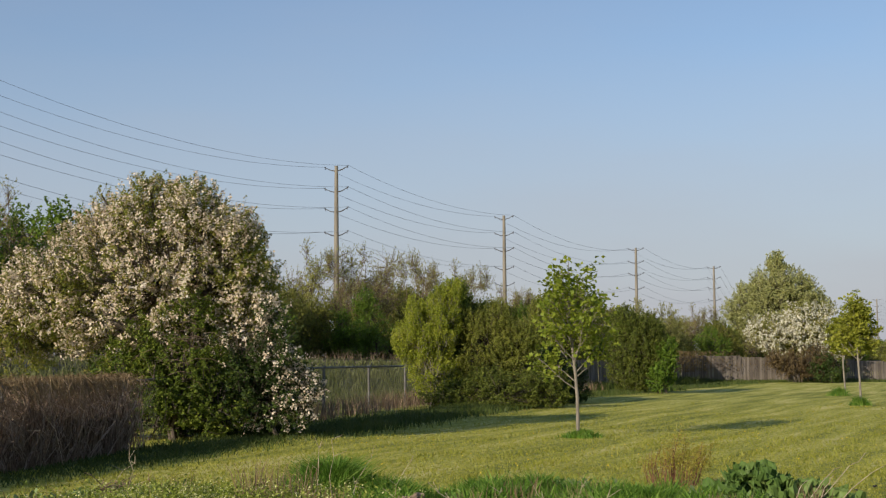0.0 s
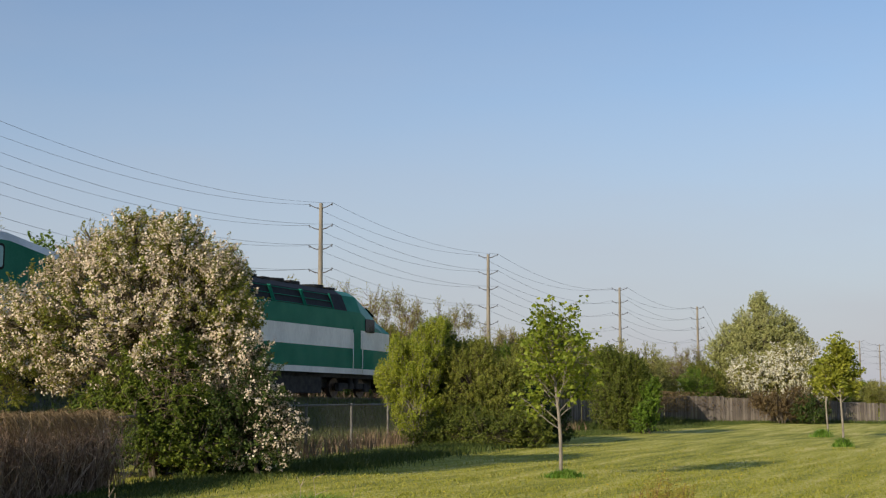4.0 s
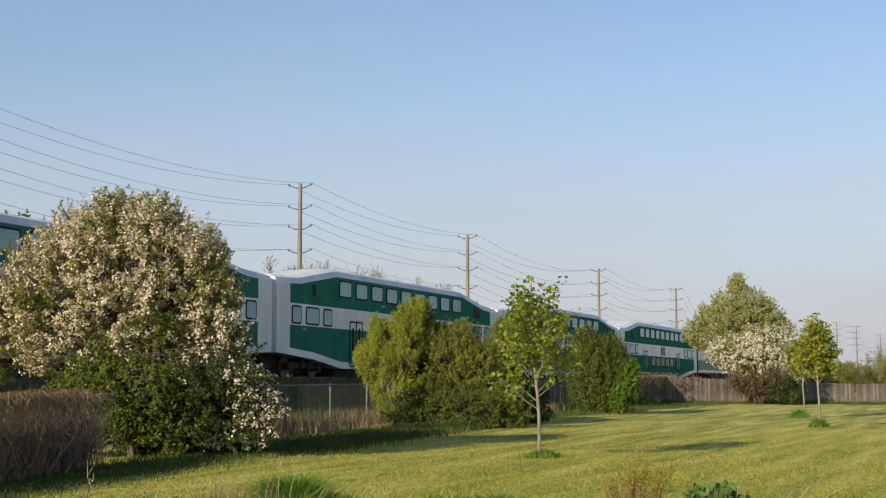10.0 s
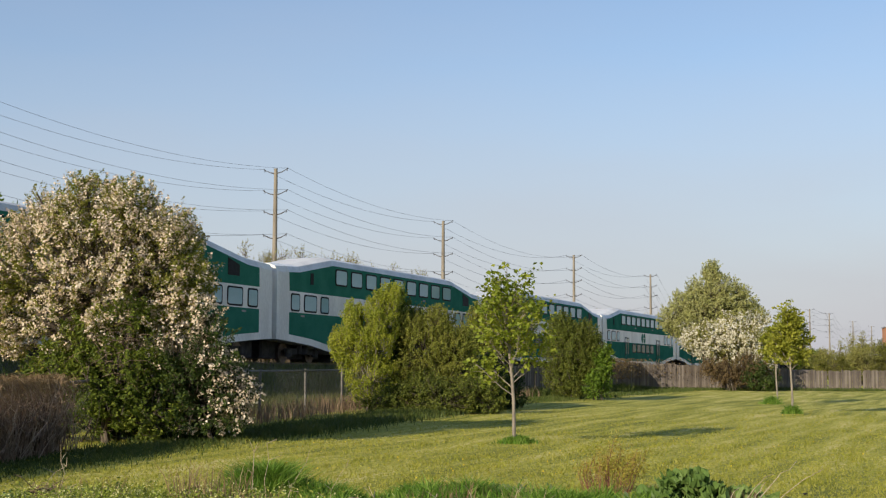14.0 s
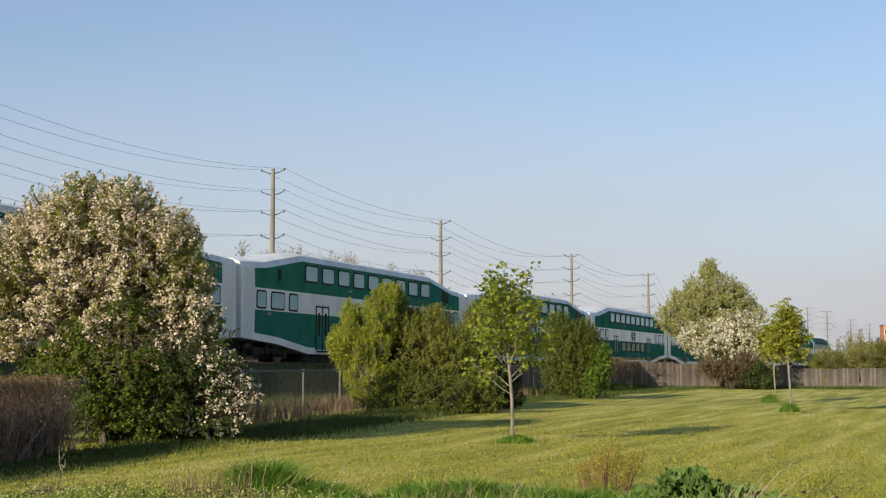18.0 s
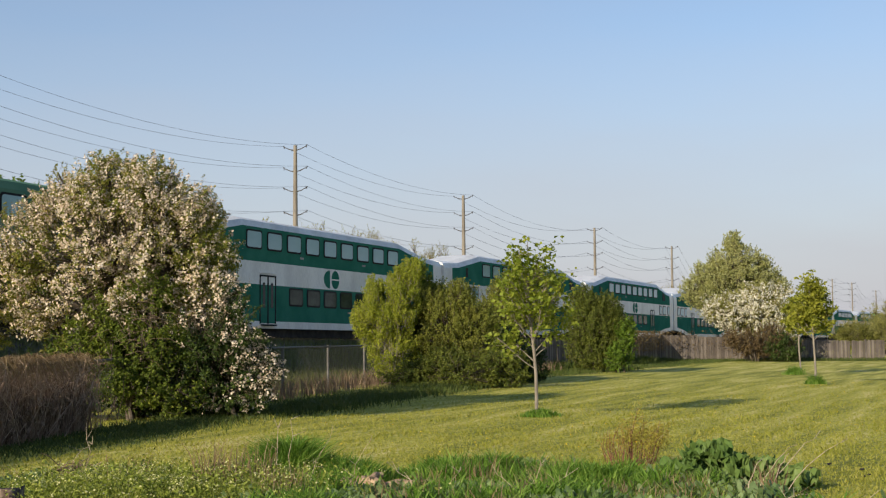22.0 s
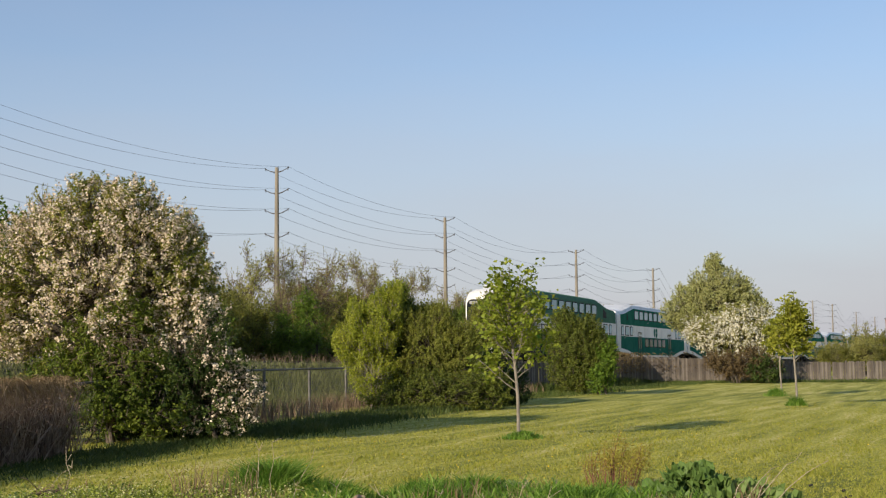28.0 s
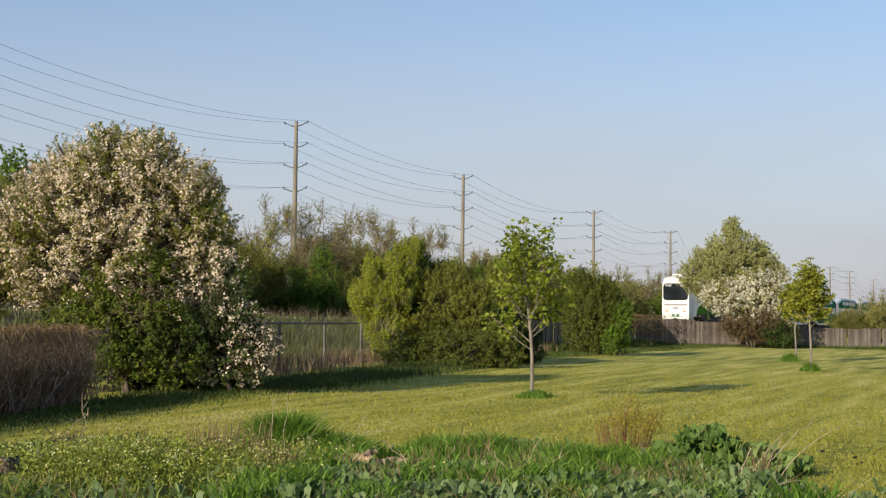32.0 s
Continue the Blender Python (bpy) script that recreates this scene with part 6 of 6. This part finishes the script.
    so = Soup().add(v, [(i * k + j, i * k + j + 1, (i + 1) * k + j + 1, (i + 1) * k + j) for i in range(k - 1) for j in range(k - 1)])
    ob = part("soil_heap", so, M_SOIL)
    ob.location = (1.22, 13.65, 0.0)
    tagged(ob, "low bare heap of reddish soil in the rough grass", "soil")
    # small dark clods on the lawn
    for x, y in ((4.55, 17.1), (4.75, 16.4), (4.5, 15.5), (4.62, 15.7), (4.2, 16.6)):
        p = rng.normal(size=(16, 3)) * [0.016, 0.016, 0.009]
        bm = bmesh.new()
        for q in p:
            bm.verts.new(q + np.array([0, 0, 0.02]))
        bmesh.ops.convex_hull(bm, input=bm.verts)
        me = bpy.data.meshes.new("soil_clod")
        bm.to_mesh(me)
        bm.free()
        me.materials.append(M_UNDER)
        ob = part("soil_clod", me, None)
        ob.location = (x, y, 0.01)
        tagged(ob, "small dark clod of soil on the lawn", "soil")


M_LOG = surface("dry_log", (0.20, 0.13, 0.08), (0.42, 0.30, 0.19), 7, 0.85, bump=0.5, fine=50, stretch=(0.3, 1, 1))
M_STUMP = surface("stump_wood", (0.08, 0.05, 0.034), (0.26, 0.19, 0.135), 14, 0.95, bump=0.9, fine=50, stretch=(1.5, 1.5, 0.2))
M_PALESTALK = surface("bleached_stalk", (0.30, 0.23, 0.15), (0.48, 0.40, 0.28), 9, 0.8, bump=0.1)

lawn_blades()
rough_strip()
tuft("grass_clump", -1.95, 15.4, 0.46, 0.54, 5200, 81, M_GRASS, "tall lush clump of fresh green grass", group="grass clumps")
tuft("grass_clump", -1.35, 15.3, 0.5, 0.34, 1800, 82, M_GRASS, "lush clump of fresh green grass", group="grass clumps")
tuft("grass_clump", 0.35, 15.2, 0.45, 0.36, 1500, 83, M_GRASS, "lush clump of fresh green grass", group="grass clumps")
tuft("grass_clump", -0.2, 16.0, 0.5, 0.26, 1300, 84, M_GRASS, "lush clump of fresh green grass", group="grass clumps")
tuft("grass_clump", 1.35, 14.2, 0.6, 0.34, 2200, 85, M_GRASS, "lush clump of fresh green grass", group="grass clumps")
for _x, _y, _r, _h, _k in ((1.62, 28.7, 0.36, 0.20, 600), (12.2, 47.4, 0.30, 0.34, 500), (14.7, 60.6, 0.40, 0.42, 600)):
    tuft("tree_base_grass", _x, _y, _r, _h, _k, int(_y), M_GRASS, "uncut grass round a young tree's foot", 0.011, 0.6, "grass round young trees", 0.8)
def scattered():
    rng = np.random.default_rng(99)
    weeds, grass = Soup(), Soup()
    for i in range(80):
        x, y = rng.uniform(-2.0, 2.9), rng.uniform(11.2, 14.6)
        if math.hypot(x - 1.22, y - 13.3) < 0.45 or (abs(x + 0.68) < 0.6 and y > 13.4):
            continue
        k = int(rng.integers(14, 60))
        if i % 2:
            p = np.stack([rng.normal(x, 0.13, k), rng.normal(y, 0.13, k), np.zeros(k)], 1)
            lance_faces(weeds, p, rng.uniform(0.18, 0.30), 0.028, rng)
        else:
            k *= 6
            p = np.stack([rng.normal(x, 0.15, k), rng.normal(y, 0.15, k), np.zeros(k)], 1)
            blade_faces(grass, p, rng.uniform(0.2, 0.4), 0.6, 0.012, rng, segs=3)
    for x, y, h in ((0.3, 15.3, 0.42), (0.75, 14.9, 0.38), (1.2, 15.0, 0.34), (1.75, 14.6, 0.38), (2.2, 14.4, 0.36), (2.5, 14.0, 0.30), (1.0, 14.35, 0.40), (1.9, 13.7, 0.40), (-0.1, 15.4, 0.40), (0.0, 14.7, 0.34), (0.5, 14.2, 0.36)):
        k = int(rng.integers(260, 520))
        p = np.stack([rng.normal(x, 0.14, k), rng.normal(y, 0.14, k), np.zeros(k)], 1)
        blade_faces(grass, p, h * (0.5 + 0.7 * np.exp(-((p[:, 0] - x) ** 2 + (p[:, 1] - y) ** 2) / 0.03)), 0.5, 0.010, rng, segs=3)
        if rng.random() < 0.6:
            lance_faces(weeds, p[:40] + [0.25, -0.2, 0], 0.22, 0.024, rng)
    k = 520
    p = np.stack([rng.normal(-0.75, 0.55, k), rng.normal(13.2, 0.55, k), np.zeros(k)], 1)
    lance_faces(weeds, p[p[:, 1] < 13.6], 0.22, 0.030, rng)
    tagged(part("weed_rosettes", weeds, M_BLUEGREEN), "grey-green lance-leaved weeds in the rough grass", "weeds", kind="stuff")
    tagged(part("scattered_grass", grass, M_GRASS), "fresh green tussocks scattered through rough grass", "grass", kind="stuff")


scattered()
def dry_tufts():
    rng, so = np.random.default_rng(98), Soup()
    for x, y, r, h, k in ((-2.45, 13.5, 0.28, 0.75, 90), (-2.15, 13.8, 0.3, 0.7, 80), (-1.75, 13.0, 0.25, 0.55, 80), (-0.3, 13.6, 0.25, 0.42, 60), (0.2, 14.4, 0.3, 0.45, 60), (0.9, 14.6, 0.3, 0.4, 70), (1.5, 13.2, 0.3, 0.32, 70), (2.2, 13.6, 0.3, 0.36, 60), (0.1, 12.6, 0.4, 0.4, 80), (-3.4, 14.2, 0.5, 0.55, 60), (0.75, 13.4, 0.35, 0.4, 60), (-0.6, 12.6, 0.4, 0.4, 70), (1.9, 12.4, 0.5, 0.35, 60), (2.95, 13.3, 0.16, 0.55, 50)):
        p = np.stack([rng.normal(x, r * 0.5, k), rng.normal(y, r * 0.5, k), np.zeros(k)], 1)
        blade_faces(so, p, h, 0.25, 0.006, rng, segs=3)
    tagged(part("dry_tufts", so, M_STRAW), "thin upright straw stems standing in the rough grass", "dry weeds", kind="stuff")


dry_tufts()
burdock()
red_bush()
dead_wood()
motions()
